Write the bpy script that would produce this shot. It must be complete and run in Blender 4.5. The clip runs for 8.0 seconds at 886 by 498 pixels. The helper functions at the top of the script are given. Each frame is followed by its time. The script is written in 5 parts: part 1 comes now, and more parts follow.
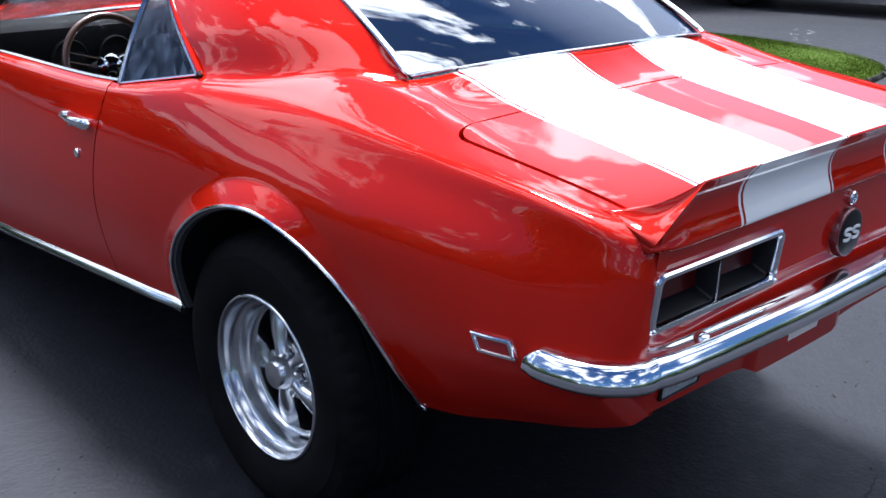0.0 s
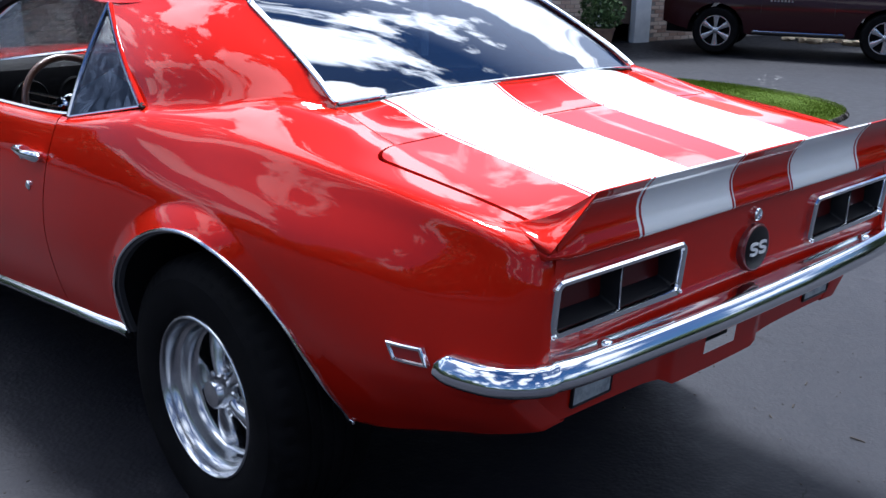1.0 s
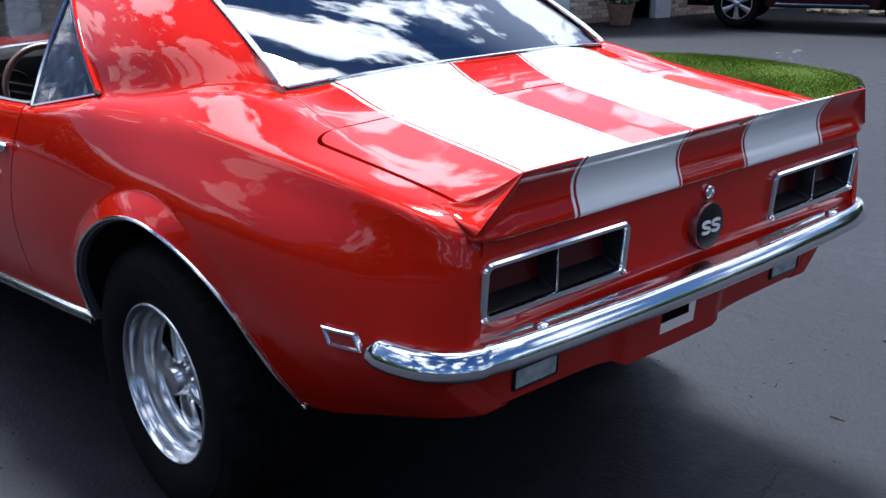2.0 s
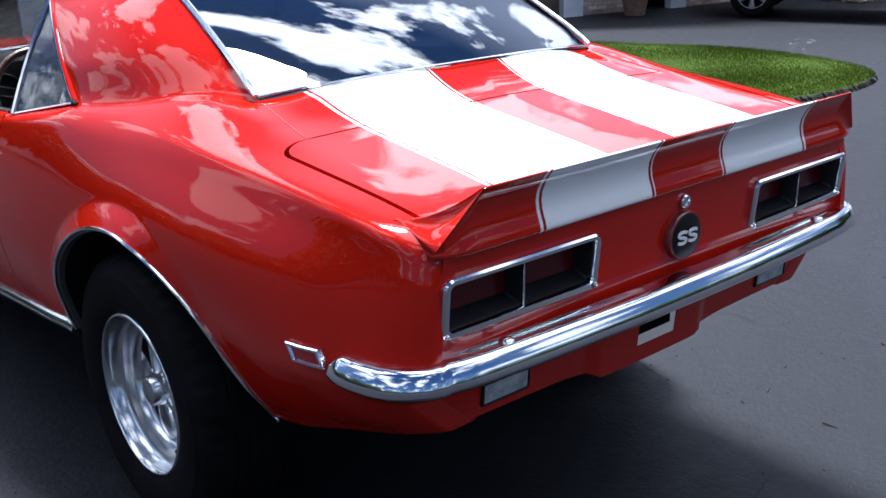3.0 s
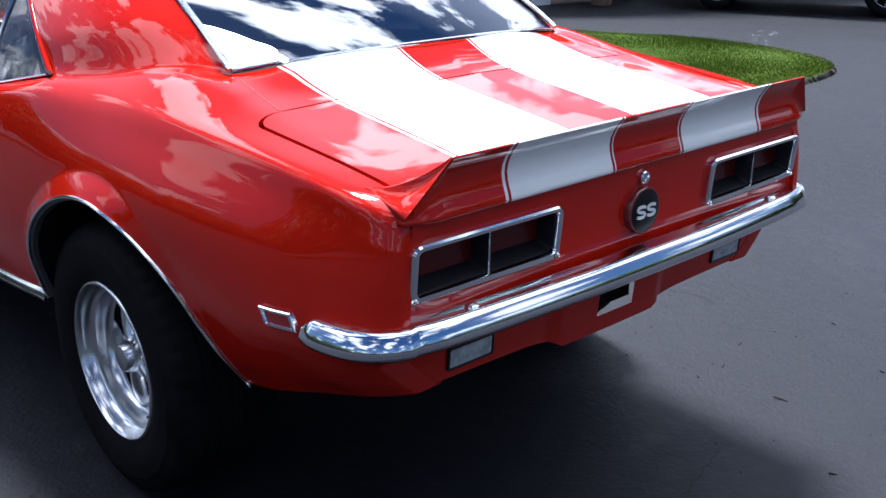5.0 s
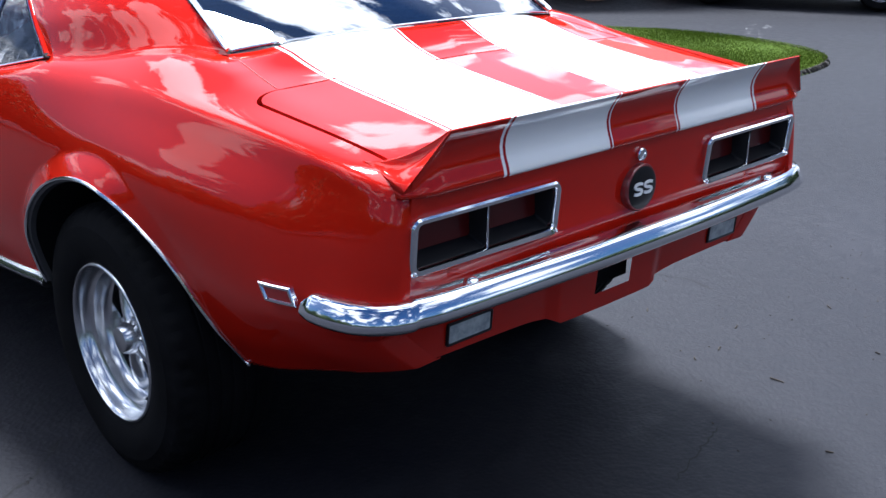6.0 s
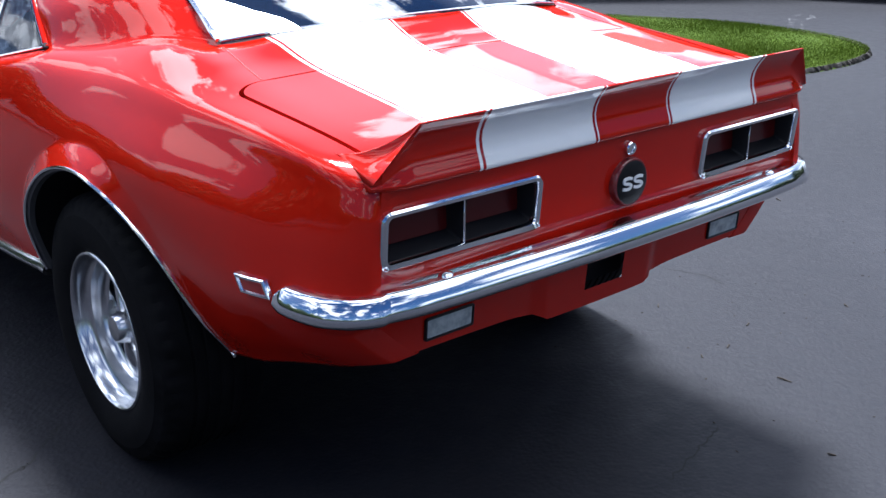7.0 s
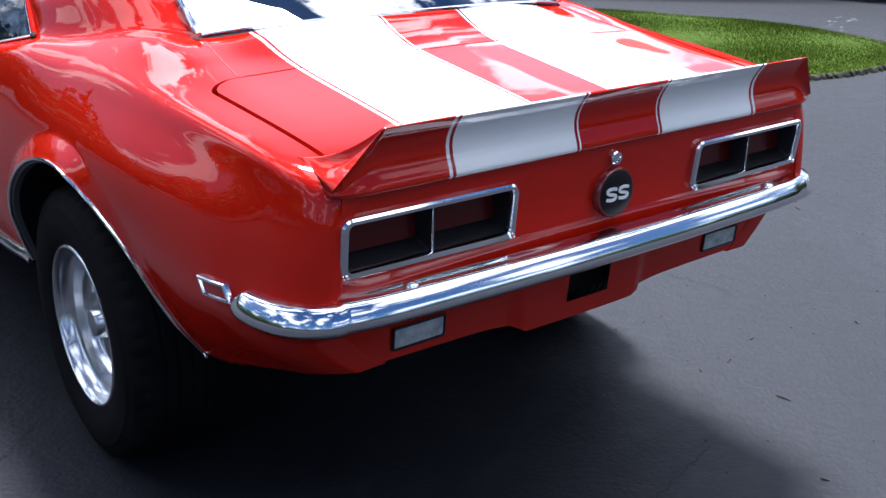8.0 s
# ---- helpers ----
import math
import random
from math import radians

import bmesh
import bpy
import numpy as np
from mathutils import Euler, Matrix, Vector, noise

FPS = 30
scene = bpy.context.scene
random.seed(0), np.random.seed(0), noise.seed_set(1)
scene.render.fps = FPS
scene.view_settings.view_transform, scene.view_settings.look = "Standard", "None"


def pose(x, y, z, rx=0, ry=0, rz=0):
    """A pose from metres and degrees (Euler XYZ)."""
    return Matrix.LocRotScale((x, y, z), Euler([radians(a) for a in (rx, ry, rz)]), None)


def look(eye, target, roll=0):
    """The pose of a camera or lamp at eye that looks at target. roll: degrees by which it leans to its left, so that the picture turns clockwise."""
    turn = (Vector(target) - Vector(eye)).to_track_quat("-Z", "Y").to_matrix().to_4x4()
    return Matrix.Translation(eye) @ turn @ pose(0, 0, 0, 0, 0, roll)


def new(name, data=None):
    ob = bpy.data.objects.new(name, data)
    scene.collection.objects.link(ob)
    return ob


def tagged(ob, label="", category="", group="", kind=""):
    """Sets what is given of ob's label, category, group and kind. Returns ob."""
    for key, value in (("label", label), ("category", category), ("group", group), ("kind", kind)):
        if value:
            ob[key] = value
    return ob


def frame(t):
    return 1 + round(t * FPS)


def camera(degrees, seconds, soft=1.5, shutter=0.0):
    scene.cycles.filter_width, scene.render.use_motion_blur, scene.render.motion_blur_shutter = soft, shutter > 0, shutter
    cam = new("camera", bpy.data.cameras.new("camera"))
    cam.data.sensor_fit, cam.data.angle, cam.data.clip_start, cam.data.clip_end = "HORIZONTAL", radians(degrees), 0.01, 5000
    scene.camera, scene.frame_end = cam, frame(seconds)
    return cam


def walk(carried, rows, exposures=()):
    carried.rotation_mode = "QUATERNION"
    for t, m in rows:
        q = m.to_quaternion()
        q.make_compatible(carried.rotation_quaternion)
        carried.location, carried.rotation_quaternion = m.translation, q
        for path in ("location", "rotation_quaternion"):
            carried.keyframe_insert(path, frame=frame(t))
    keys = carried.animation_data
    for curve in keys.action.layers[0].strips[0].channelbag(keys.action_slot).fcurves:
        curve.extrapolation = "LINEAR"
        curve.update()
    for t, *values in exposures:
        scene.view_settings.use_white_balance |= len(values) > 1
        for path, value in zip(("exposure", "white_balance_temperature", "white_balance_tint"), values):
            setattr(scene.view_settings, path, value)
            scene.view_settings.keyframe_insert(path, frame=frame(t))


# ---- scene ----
cam = camera(47.00, 8.0)
PATH = [
    (0, (-2.0515, -1.9108, 1.5254), (-0.4507, -0.1961, 0.6612), 1.245),
    (0.5, (-2.0442, -2.0006, 1.5165), (-0.4113, -0.2883, 0.7094), 1.135),
    (1, (-2.0225, -2.0933, 1.4901), (-0.3769, -0.3651, 0.7447), 0.895),
    (1.5, (-1.9560, -2.1616, 1.4792), (-0.3388, -0.4159, 0.7130), 0.210),
    (3, (-1.7602, -2.2431, 1.5214), (-0.2253, -0.4448, 0.7090), -1.209),
    (3.5, (-1.7775, -2.2527, 1.5242), (-0.2204, -0.4808, 0.6959), -1.070),
    (4, (-1.7975, -2.2783, 1.5285), (-0.2264, -0.5247, 0.6880), -0.937),
    (4.5, (-1.8081, -2.2930, 1.5264), (-0.2222, -0.5515, 0.6886), 0.086),
    (6, (-1.8448, -2.3146, 1.4699), (-0.2428, -0.5909, 0.6260), -0.022),
    (6.5, (-1.8239, -2.3290, 1.4631), (-0.2387, -0.5908, 0.6171), -0.203),
    (7, (-1.7250, -2.3883, 1.4685), (-0.2137, -0.5949, 0.6026), -0.284),
    (7.5, (-1.6343, -2.4156, 1.4815), (-0.1920, -0.5819, 0.5829), 0.168),
    (8, (-1.5747, -2.4149, 1.4779), (-0.1390, -0.5700, 0.5919), 0.810),
]
walk(cam, [(t, look(eye, target, roll)) for t, eye, target, roll in PATH], [(0, 1.02, 5650, 11), (1.5, 0.68, 5550, 11), (4.5, 0.70, 5550, 11), (6.0, 0.92, 5600, 11), (8, 1.0, 5650, 11)])

# ---------------------------------------------------------------- world, sun, exposure
SUN_EL, SUN_AZ = 64.0, 34.0      # degrees; azimuth clockwise from +y
world = bpy.data.worlds.new("sky")
scene.world = world
world.use_nodes = True
wn, wl = world.node_tree.nodes, world.node_tree.links
wn.clear()
w_out, w_bg = wn.new("ShaderNodeOutputWorld"), wn.new("ShaderNodeBackground")
w_sky = wn.new("ShaderNodeTexSky")
w_sky.sky_type = "NISHITA"
w_sky.sun_disc = False
w_sky.sun_elevation, w_sky.sun_rotation = radians(SUN_EL), radians(SUN_AZ)
w_sky.air_density, w_sky.dust_density, w_sky.ozone_density = 1.3, 0.4, 3.0
w_tc = wn.new("ShaderNodeTexCoord")
w_map = wn.new("ShaderNodeMapping")
w_map.inputs["Location"].default_value = (3.1, 2.4, 5.6)
w_map.inputs["Scale"].default_value = (1.0, 1.0, 1.0)
w_n1 = wn.new("ShaderNodeTexNoise")
w_n1.inputs["Scale"].default_value = 2.0
w_n1.inputs["Detail"].default_value = 9.0
w_n1.inputs["Roughness"].default_value = 0.58
w_n1.inputs["Distortion"].default_value = 0.0
w_r1 = wn.new("ShaderNodeValToRGB")
w_r1.color_ramp.elements[0].position = 0.658
w_r1.color_ramp.elements[1].position = 0.695
w_n2 = wn.new("ShaderNodeTexNoise")
w_n2.inputs["Scale"].default_value = 3.0
w_n2.inputs["Detail"].default_value = 2.5
w_r2 = wn.new("ShaderNodeValToRGB")
w_r2.color_ramp.elements[0].position, w_r2.color_ramp.elements[0].color = 0.30, (58.0, 58.6, 59.6, 1)
w_r2.color_ramp.elements[1].position, w_r2.color_ramp.elements[1].color = 0.52, (82.0, 81.8, 81.2, 1)
w_mix = wn.new("ShaderNodeMix")
w_mix.data_type = "RGBA"
w_lay = wn.new("ShaderNodeSeparateXYZ")          # a flat layer overhead, seen in perspective
w_up = wn.new("ShaderNodeMath")
w_up.operation = "ADD"
w_up.inputs[1].default_value = 0.22
w_lift = wn.new("ShaderNodeMath")
w_lift.operation = "MAXIMUM"
w_lift.inputs[1].default_value = 0.22
w_flat = wn.new("ShaderNodeCombineXYZ")
w_per = wn.new("ShaderNodeVectorMath")
w_per.operation = "DIVIDE"
wl.new(w_tc.outputs["Generated"], w_lay.inputs[0])
wl.new(w_lay.outputs["Z"], w_up.inputs[0])
wl.new(w_up.outputs[0], w_lift.inputs[0])
wl.new(w_lay.outputs["X"], w_flat.inputs["X"])
wl.new(w_lay.outputs["Y"], w_flat.inputs["Y"])
wl.new(w_flat.outputs["Vector"], w_per.inputs[0])
wl.new(w_lift.outputs[0], w_per.inputs[1])
wl.new(w_per.outputs["Vector"], w_map.inputs["Vector"])
wl.new(w_map.outputs["Vector"], w_n1.inputs["Vector"])
wl.new(w_map.outputs["Vector"], w_n2.inputs["Vector"])
w_bias = wn.new("ShaderNodeMath")              # the cover thickens towards the sun
w_bias.operation = "MULTIPLY_ADD"
w_bias.inputs[1].default_value = 0.03
w_n3 = wn.new("ShaderNodeTexNoise")
w_n3.inputs["Scale"].default_value, w_n3.inputs["Detail"].default_value = 5.0, 7.0
w_sum = wn.new("ShaderNodeMath")
w_sum.operation = "MULTIPLY_ADD"
w_sum.inputs[1].default_value = 0.26
wl.new(w_map.outputs["Vector"], w_n3.inputs["Vector"])
wl.new(w_n3.outputs["Fac"], w_sum.inputs[0])
wl.new(w_n1.outputs["Fac"], w_sum.inputs[2])
wl.new(w_sum.outputs[0], w_bias.inputs[2])
w_sep = wn.new("ShaderNodeSeparateXYZ")        # and lies as a bank low in the sky below it
w_bank = wn.new("ShaderNodeMapRange")
for _k, _v in (("From Min", 0.34), ("From Max", 0.62), ("To Min", 0.02), ("To Max", 0.0)):
    w_bank.inputs[_k].default_value = _v
w_low = wn.new("ShaderNodeMath")
w_low.operation = "MULTIPLY_ADD"
wl.new(w_tc.outputs["Generated"], w_sep.inputs[0])
wl.new(w_sep.outputs["Z"], w_bank.inputs["Value"])
wl.new(w_bank.outputs["Result"], w_low.inputs[0])
wl.new(w_bias.outputs[0], w_low.inputs[2])
wl.new(w_low.outputs[0], w_r1.inputs["Fac"])
wl.new(w_n2.outputs["Fac"], w_r2.inputs["Fac"])
wl.new(w_r1.outputs["Color"], w_mix.inputs["Factor"])
w_deep = wn.new("ShaderNodeMix")
w_deep.data_type, w_deep.blend_type = "RGBA", "MULTIPLY"
w_deep.inputs["Factor"].default_value = 1.0
w_deep.inputs["B"].default_value = (2.1, 3.0, 4.5, 1)
wl.new(w_sky.outputs["Color"], w_deep.inputs["A"])
w_haze = wn.new("ShaderNodeMapRange")            # bright haze low in the sky below the sun
for _k, _v in (("From Min", 0.15), ("From Max", 0.62), ("To Min", 300.0), ("To Max", 0.0)):
    w_haze.inputs[_k].default_value = _v
w_hz = wn.new("ShaderNodeMath")
w_hz.operation = "MULTIPLY"
w_veil = wn.new("ShaderNodeMix")
w_veil.data_type, w_veil.blend_type = "RGBA", "ADD"
w_veil.inputs["Factor"].default_value = 1.0
wl.new(w_haze.outputs["Result"], w_hz.inputs[0])
wl.new(w_deep.outputs["Result"], w_veil.inputs["A"])
wl.new(w_hz.outputs[0], w_veil.inputs["B"])
wl.new(w_veil.outputs["Result"], w_mix.inputs["A"])
w_dot = wn.new("ShaderNodeVectorMath")
w_dot.operation = "DOT_PRODUCT"
w_dot.inputs[1].default_value = (math.sin(radians(SUN_AZ)) * math.cos(radians(SUN_EL)), math.cos(radians(SUN_AZ)) * math.cos(radians(SUN_EL)), math.sin(radians(SUN_EL)))
w_pos = wn.new("ShaderNodeMath")
w_pos.operation = "MAXIMUM"
w_pos.inputs[1].default_value = 0.0
w_pow = wn.new("ShaderNodeMath")
w_pow.operation = "POWER"
w_pow.inputs[1].default_value = 3.0
w_gain = wn.new("ShaderNodeMath")
w_gain.operation = "MULTIPLY_ADD"
w_gain.inputs[1].default_value, w_gain.inputs[2].default_value = 4.6, 1.25
w_lit = wn.new("ShaderNodeMix")
w_lit.data_type, w_lit.blend_type = "RGBA", "MULTIPLY"
w_lit.inputs["Factor"].default_value = 1.0
wl.new(w_tc.outputs["Generated"], w_dot.inputs[0])
wl.new(w_dot.outputs["Value"], w_pos.inputs[0])
wl.new(w_pos.outputs[0], w_pow.inputs[0])
wl.new(w_pos.outputs[0], w_low.inputs[1])
wl.new(w_pow.outputs[0], w_gain.inputs[0])
wl.new(w_pow.outputs[0], w_bias.inputs[0])
wl.new(w_pow.outputs[0], w_hz.inputs[1])
wl.new(w_sep.outputs["Z"], w_haze.inputs["Value"])
wl.new(w_r2.outputs["Color"], w_lit.inputs["A"])
wl.new(w_gain.outputs[0], w_lit.inputs["B"])
wl.new(w_lit.outputs["Result"], w_mix.inputs["B"])
wl.new(w_mix.outputs["Result"], w_bg.inputs["Color"])
wl.new(w_bg.outputs["Background"], w_out.inputs["Surface"])
w_bg.inputs["Strength"].default_value = 0.0090

sun_data = bpy.data.lights.new("sun", "SUN")
sun_data.energy, sun_data.angle, sun_data.color = 6.6, radians(15), (1.0, 0.96, 0.9)
sun = new("sun", sun_data)
_az, _el = radians(SUN_AZ), radians(SUN_EL)
sun.matrix_world = look((60 * math.sin(_az) * math.cos(_el), 60 * math.cos(_az) * math.cos(_el), 60 * math.sin(_el)), (0, 0, 0))


# ---------------------------------------------------------------- materials
def mat(name, color, rough=0.5, metal=0.0, coat=0.0, spec=0.5, coat_rough=0.03):
    m = bpy.data.materials.new(name)
    m.use_nodes = True
    p = m.node_tree.nodes["Principled BSDF"]
    p.inputs["Base Color"].default_value = (*color, 1)
    p.inputs["Roughness"].default_value = rough
    p.inputs["Metallic"].default_value = metal
    p.inputs["Coat Weight"].default_value = coat
    p.inputs["Coat Roughness"].default_value = coat_rough
    p.inputs["Specular IOR Level"].default_value = spec
    return m


def node(m, kind, **values):
    n = m.node_tree.nodes.new(kind)
    for key, value in values.items():
        n.inputs[key.replace("_", " ")].default_value = value
    return n


def wire(m, a, ao, b, bi):
    m.node_tree.links.new(a.outputs[ao], b.inputs[bi])


def principled(m):
    return m.node_tree.nodes["Principled BSDF"]


def ramp(m, stops):
    n = m.node_tree.nodes.new("ShaderNodeValToRGB")
    e = n.color_ramp.elements
    while len(e) < len(stops):
        e.new(0.5)
    for k, (at, col) in zip(e, stops):
        k.position, k.color = at, (*col, 1) if len(col) == 3 else col
    return n


def varied(m, c0, c1, scale, rough=None, bump=0.0, bump_scale=None, detail=6.0, lo=0.35, hi=0.65):
    """Two-tone noise colour with a finer noise relief on object coordinates."""
    p = principled(m)
    tc = node(m, "ShaderNodeTexCoord")
    n = node(m, "ShaderNodeTexNoise", Scale=scale, Detail=detail, Roughness=0.6)
    wire(m, tc, "Object", n, "Vector")
    r = ramp(m, [(lo, c0), (hi, c1)])
    wire(m, n, "Fac", r, "Fac")
    wire(m, r, "Color", p, "Base Color")
    if rough:
        rr = ramp(m, [(lo, (rough[0],) * 3), (hi, (rough[1],) * 3)])
        wire(m, n, "Fac", rr, "Fac")
        wire(m, rr, "Color", p, "Roughness")
    if bump:
        f = node(m, "ShaderNodeTexNoise", Scale=bump_scale or scale * 12, Detail=3.0)
        wire(m, tc, "Object", f, "Vector")
        b = node(m, "ShaderNodeBump", Strength=bump, Distance=0.004)
        wire(m, f, "Fac", b, "Height")
        wire(m, b, "Normal", p, "Normal")
    return m


RED, WHITE = (0.43, 0.010, 0.003), (0.80, 0.80, 0.79)


def paint_common(m):
    p = principled(m)
    p.inputs["Roughness"].default_value = 0.45
    p.inputs["Specular IOR Level"].default_value = 0.0
    p.inputs["Coat Weight"].default_value = 1.0
    p.inputs["Coat Roughness"].default_value = 0.012
    p.inputs["Coat IOR"].default_value = 1.41
    tc = node(m, "ShaderNodeTexCoord")
    f = node(m, "ShaderNodeTexNoise", Scale=5.0, Detail=2.0)
    wire(m, tc, "Object", f, "Vector")
    b = node(m, "ShaderNodeBump", Strength=0.005, Distance=0.01)
    wire(m, f, "Fac", b, "Height")
    wire(m, b, "Normal", p, "Coat Normal")
    return p, tc


M_RED = mat("red_paint", RED)
paint_common(M_RED)

# red paint with two white stripes and their pinstripes, by the distance from the centre line
M_STRIPE = mat("striped_paint", RED)
_p, _tc = paint_common(M_STRIPE)
_sx = node(M_STRIPE, "ShaderNodeSeparateXYZ")
wire(M_STRIPE, _tc, "Object", _sx, "Vector")
_ab = node(M_STRIPE, "ShaderNodeMath")
_ab.operation = "ABSOLUTE"
wire(M_STRIPE, _sx, "X", _ab, 0)
_st = ramp(M_STRIPE, [(0.0, RED)])
_st.color_ramp.interpolation = "CONSTANT"
for _at, _c in ((0.116, WHITE), (0.1205, (0.30, 0.008, 0.01)), (0.1285, WHITE), (0.441, (0.30, 0.008, 0.01)), (0.449, WHITE), (0.4535, RED)):
    _e = _st.color_ramp.elements.new(_at)
    _e.color = (*_c, 1)
_st.color_ramp.elements.remove(_st.color_ramp.elements[-1]) if _st.color_ramp.elements[-1].position > 0.9 else None
wire(M_STRIPE, _ab, 0, _st, "Fac")
wire(M_STRIPE, _st, "Color", _p, "Base Color")

M_CHROME = mat("chrome", (0.80, 0.82, 0.85), 0.09, 1.0)
M_TRIM = mat("bright_trim", (0.78, 0.79, 0.81), 0.13, 1.0)
M_ALLOY = mat("polished_aluminium", (0.74, 0.75, 0.77), 0.14, 1.0)
varied(M_ALLOY, (0.55, 0.56, 0.58), (0.66, 0.67, 0.69), 14.0, rough=(0.20, 0.25))
M_RUBBER = mat("tyre_rubber", (0.012, 0.012, 0.013), 0.62)
varied(M_RUBBER, (0.004, 0.004, 0.0045), (0.008, 0.008, 0.009), 9.0, rough=(0.6, 0.8), bump=0.15, bump_scale=160)
principled(M_RUBBER).inputs["Specular IOR Level"].default_value = 0.05
M_BLACK = mat("black_plastic", (0.010, 0.010, 0.012), 0.35)
M_SEAM = mat("seam_shadow", (0.12, 0.006, 0.004), 0.6)
M_FLANGE = mat("dark_flange", (0.10, 0.10, 0.105), 0.45, 0.6)
M_UNDER = mat("underbody_black", (0.008, 0.008, 0.009), 0.9, spec=0.04)
M_DARK = mat("lamp_housing", (0.010, 0.010, 0.012), 0.35, spec=0.25)
M_LENS = mat("red_lens", (0.07, 0.002, 0.003), 0.35, coat=0.3, spec=0.2)
M_CLEAR = mat("reversing_lens", (0.42, 0.46, 0.46), 0.18, coat=0.6)
varied(M_CLEAR, (0.30, 0.34, 0.35), (0.55, 0.60, 0.60), 40.0, bump=0.4, bump_scale=260)
M_WHITE_MARK = mat("white_mark", (0.75, 0.75, 0.75), 0.4)
M_BADGE = mat("badge_black", (0.006, 0.006, 0.007), 0.45, spec=0.2)
M_WOOD = mat("wheel_wood", (0.045, 0.016, 0.009), 0.35, coat=0.5)
M_VINYL = mat("black_vinyl", (0.012, 0.012, 0.013), 0.5)
varied(M_VINYL, (0.004, 0.004, 0.005), (0.009, 0.009, 0.010), 30.0, bump=0.2, bump_scale=300)
principled(M_VINYL).inputs["Specular IOR Level"].default_value = 0.08


def glass(name, tint, rough=0.0):
    m = mat(name, tint, rough)
    p = principled(m)
    p.inputs["Transmission Weight"].default_value = 1.0
    p.inputs["IOR"].default_value = 2.3
    return m


M_GLASS = glass("tinted_glass", (0.08, 0.11, 0.15))
M_SIDE = glass("side_glass", (0.11, 0.14, 0.19))
principled(M_SIDE).inputs["IOR"].default_value = 1.45
M_SCREEN = glass("clear_glass", (0.80, 0.84, 0.82))
principled(M_SCREEN).inputs["IOR"].default_value = 1.15

# ---------------------------------------------------------------- mesh helpers
def finish(name, bm, material, parent=None, label="", sharp=38, flat=False):
    bmesh.ops.recalc_face_normals(bm, faces=bm.faces[:])
    for fc in bm.faces:
        fc.smooth = not flat
    if not flat:
        lim = radians(sharp)
        for e in bm.edges:
            if len(e.link_faces) == 2 and e.calc_face_angle(0.0) > lim:
                e.smooth = False
    me = bpy.data.meshes.new(name)
    bm.to_mesh(me)
    bm.free()
    for m in material if isinstance(material, (list, tuple)) else [material]:
        me.materials.append(m)
    ob = new(name, me)
    if parent is not None:
        ob.parent = parent
    return tagged(ob, label)


def part(name, bm, material, parent, label="", sharp=38, flat=False):
    return finish(name, bm, material, parent, label, sharp, flat)


def box(bm, lo, hi, bev=0.0, seg=2):
    r = bmesh.ops.create_cube(bm, size=1.0)
    vs = r["verts"]
    for v in vs:
        v.co = Vector([lo[i] + (v.co[i] + 0.5) * (hi[i] - lo[i]) for i in range(3)])
    if bev:
        es = list({e for v in vs for e in v.link_edges})
        bmesh.ops.bevel(bm, geom=es, offset=bev, segments=seg, affect="EDGES", profile=0.5)
    return bm


def grid(bm, rows, close_u=False, close_v=False):
    """Faces between rows of points of equal length."""
    vs = [[bm.verts.new(p) for p in row] for row in rows]
    n, k = len(vs), len(vs[0])
    for i in range(n if close_v else n - 1):
        a, b = vs[i], vs[(i + 1) % n]
        for j in range(k if close_u else k - 1):
            q = (a[j], a[(j + 1) % k], b[(j + 1) % k], b[j])
            if len(set(q)) == 4:
                bm.faces.new(q)
    return vs


def cap(bm, ring):
    bm.faces.new(ring)


def tube(bm, pts, r, n=8, closed=False, flat_z=1.0):
    """A round bar along points."""
    rows = []
    k = len(pts)
    pts = [Vector(p) for p in pts]
    for i, p in enumerate(pts):
        a = pts[(i - 1) % k] if closed or i else p
        b = pts[(i + 1) % k] if closed or i < k - 1 else p
        t = (b - a).normalized()
        u = t.cross(Vector((0, 0, 1)))
        if u.length < 0.05:
            u = t.cross(Vector((1, 0, 0)))
        u.normalize()
        w = u.cross(t)
        rows.append([p + u * r * math.cos(s) + w * r * flat_z * math.sin(s) for s in np.linspace(0, 2 * math.pi, n, endpoint=False)])
    vs = grid(bm, rows, close_u=True, close_v=closed)
    if not closed:
        cap(bm, vs[0][::-1])
        cap(bm, vs[-1])
    return bm


def spin(bm, prof, n=48, axis="x", at=(0, 0, 0), close=False):
    """A surface of revolution; prof: (along, radius)."""
    rows = []
    for s in np.linspace(0, 2 * math.pi, n, endpoint=False):
        c, d = math.cos(s), math.sin(s)
        rows.append([Vector((at[0] + h, at[1] + r * c, at[2] + r * d)) if axis == "x" else Vector((at[0] + r * c, at[1] + r * d, at[2] + h)) if axis == "z" else Vector((at[0] + r * c, at[1] + h, at[2] + r * d)) for h, r in prof])
    return grid(bm, rows, close_u=close, close_v=True)


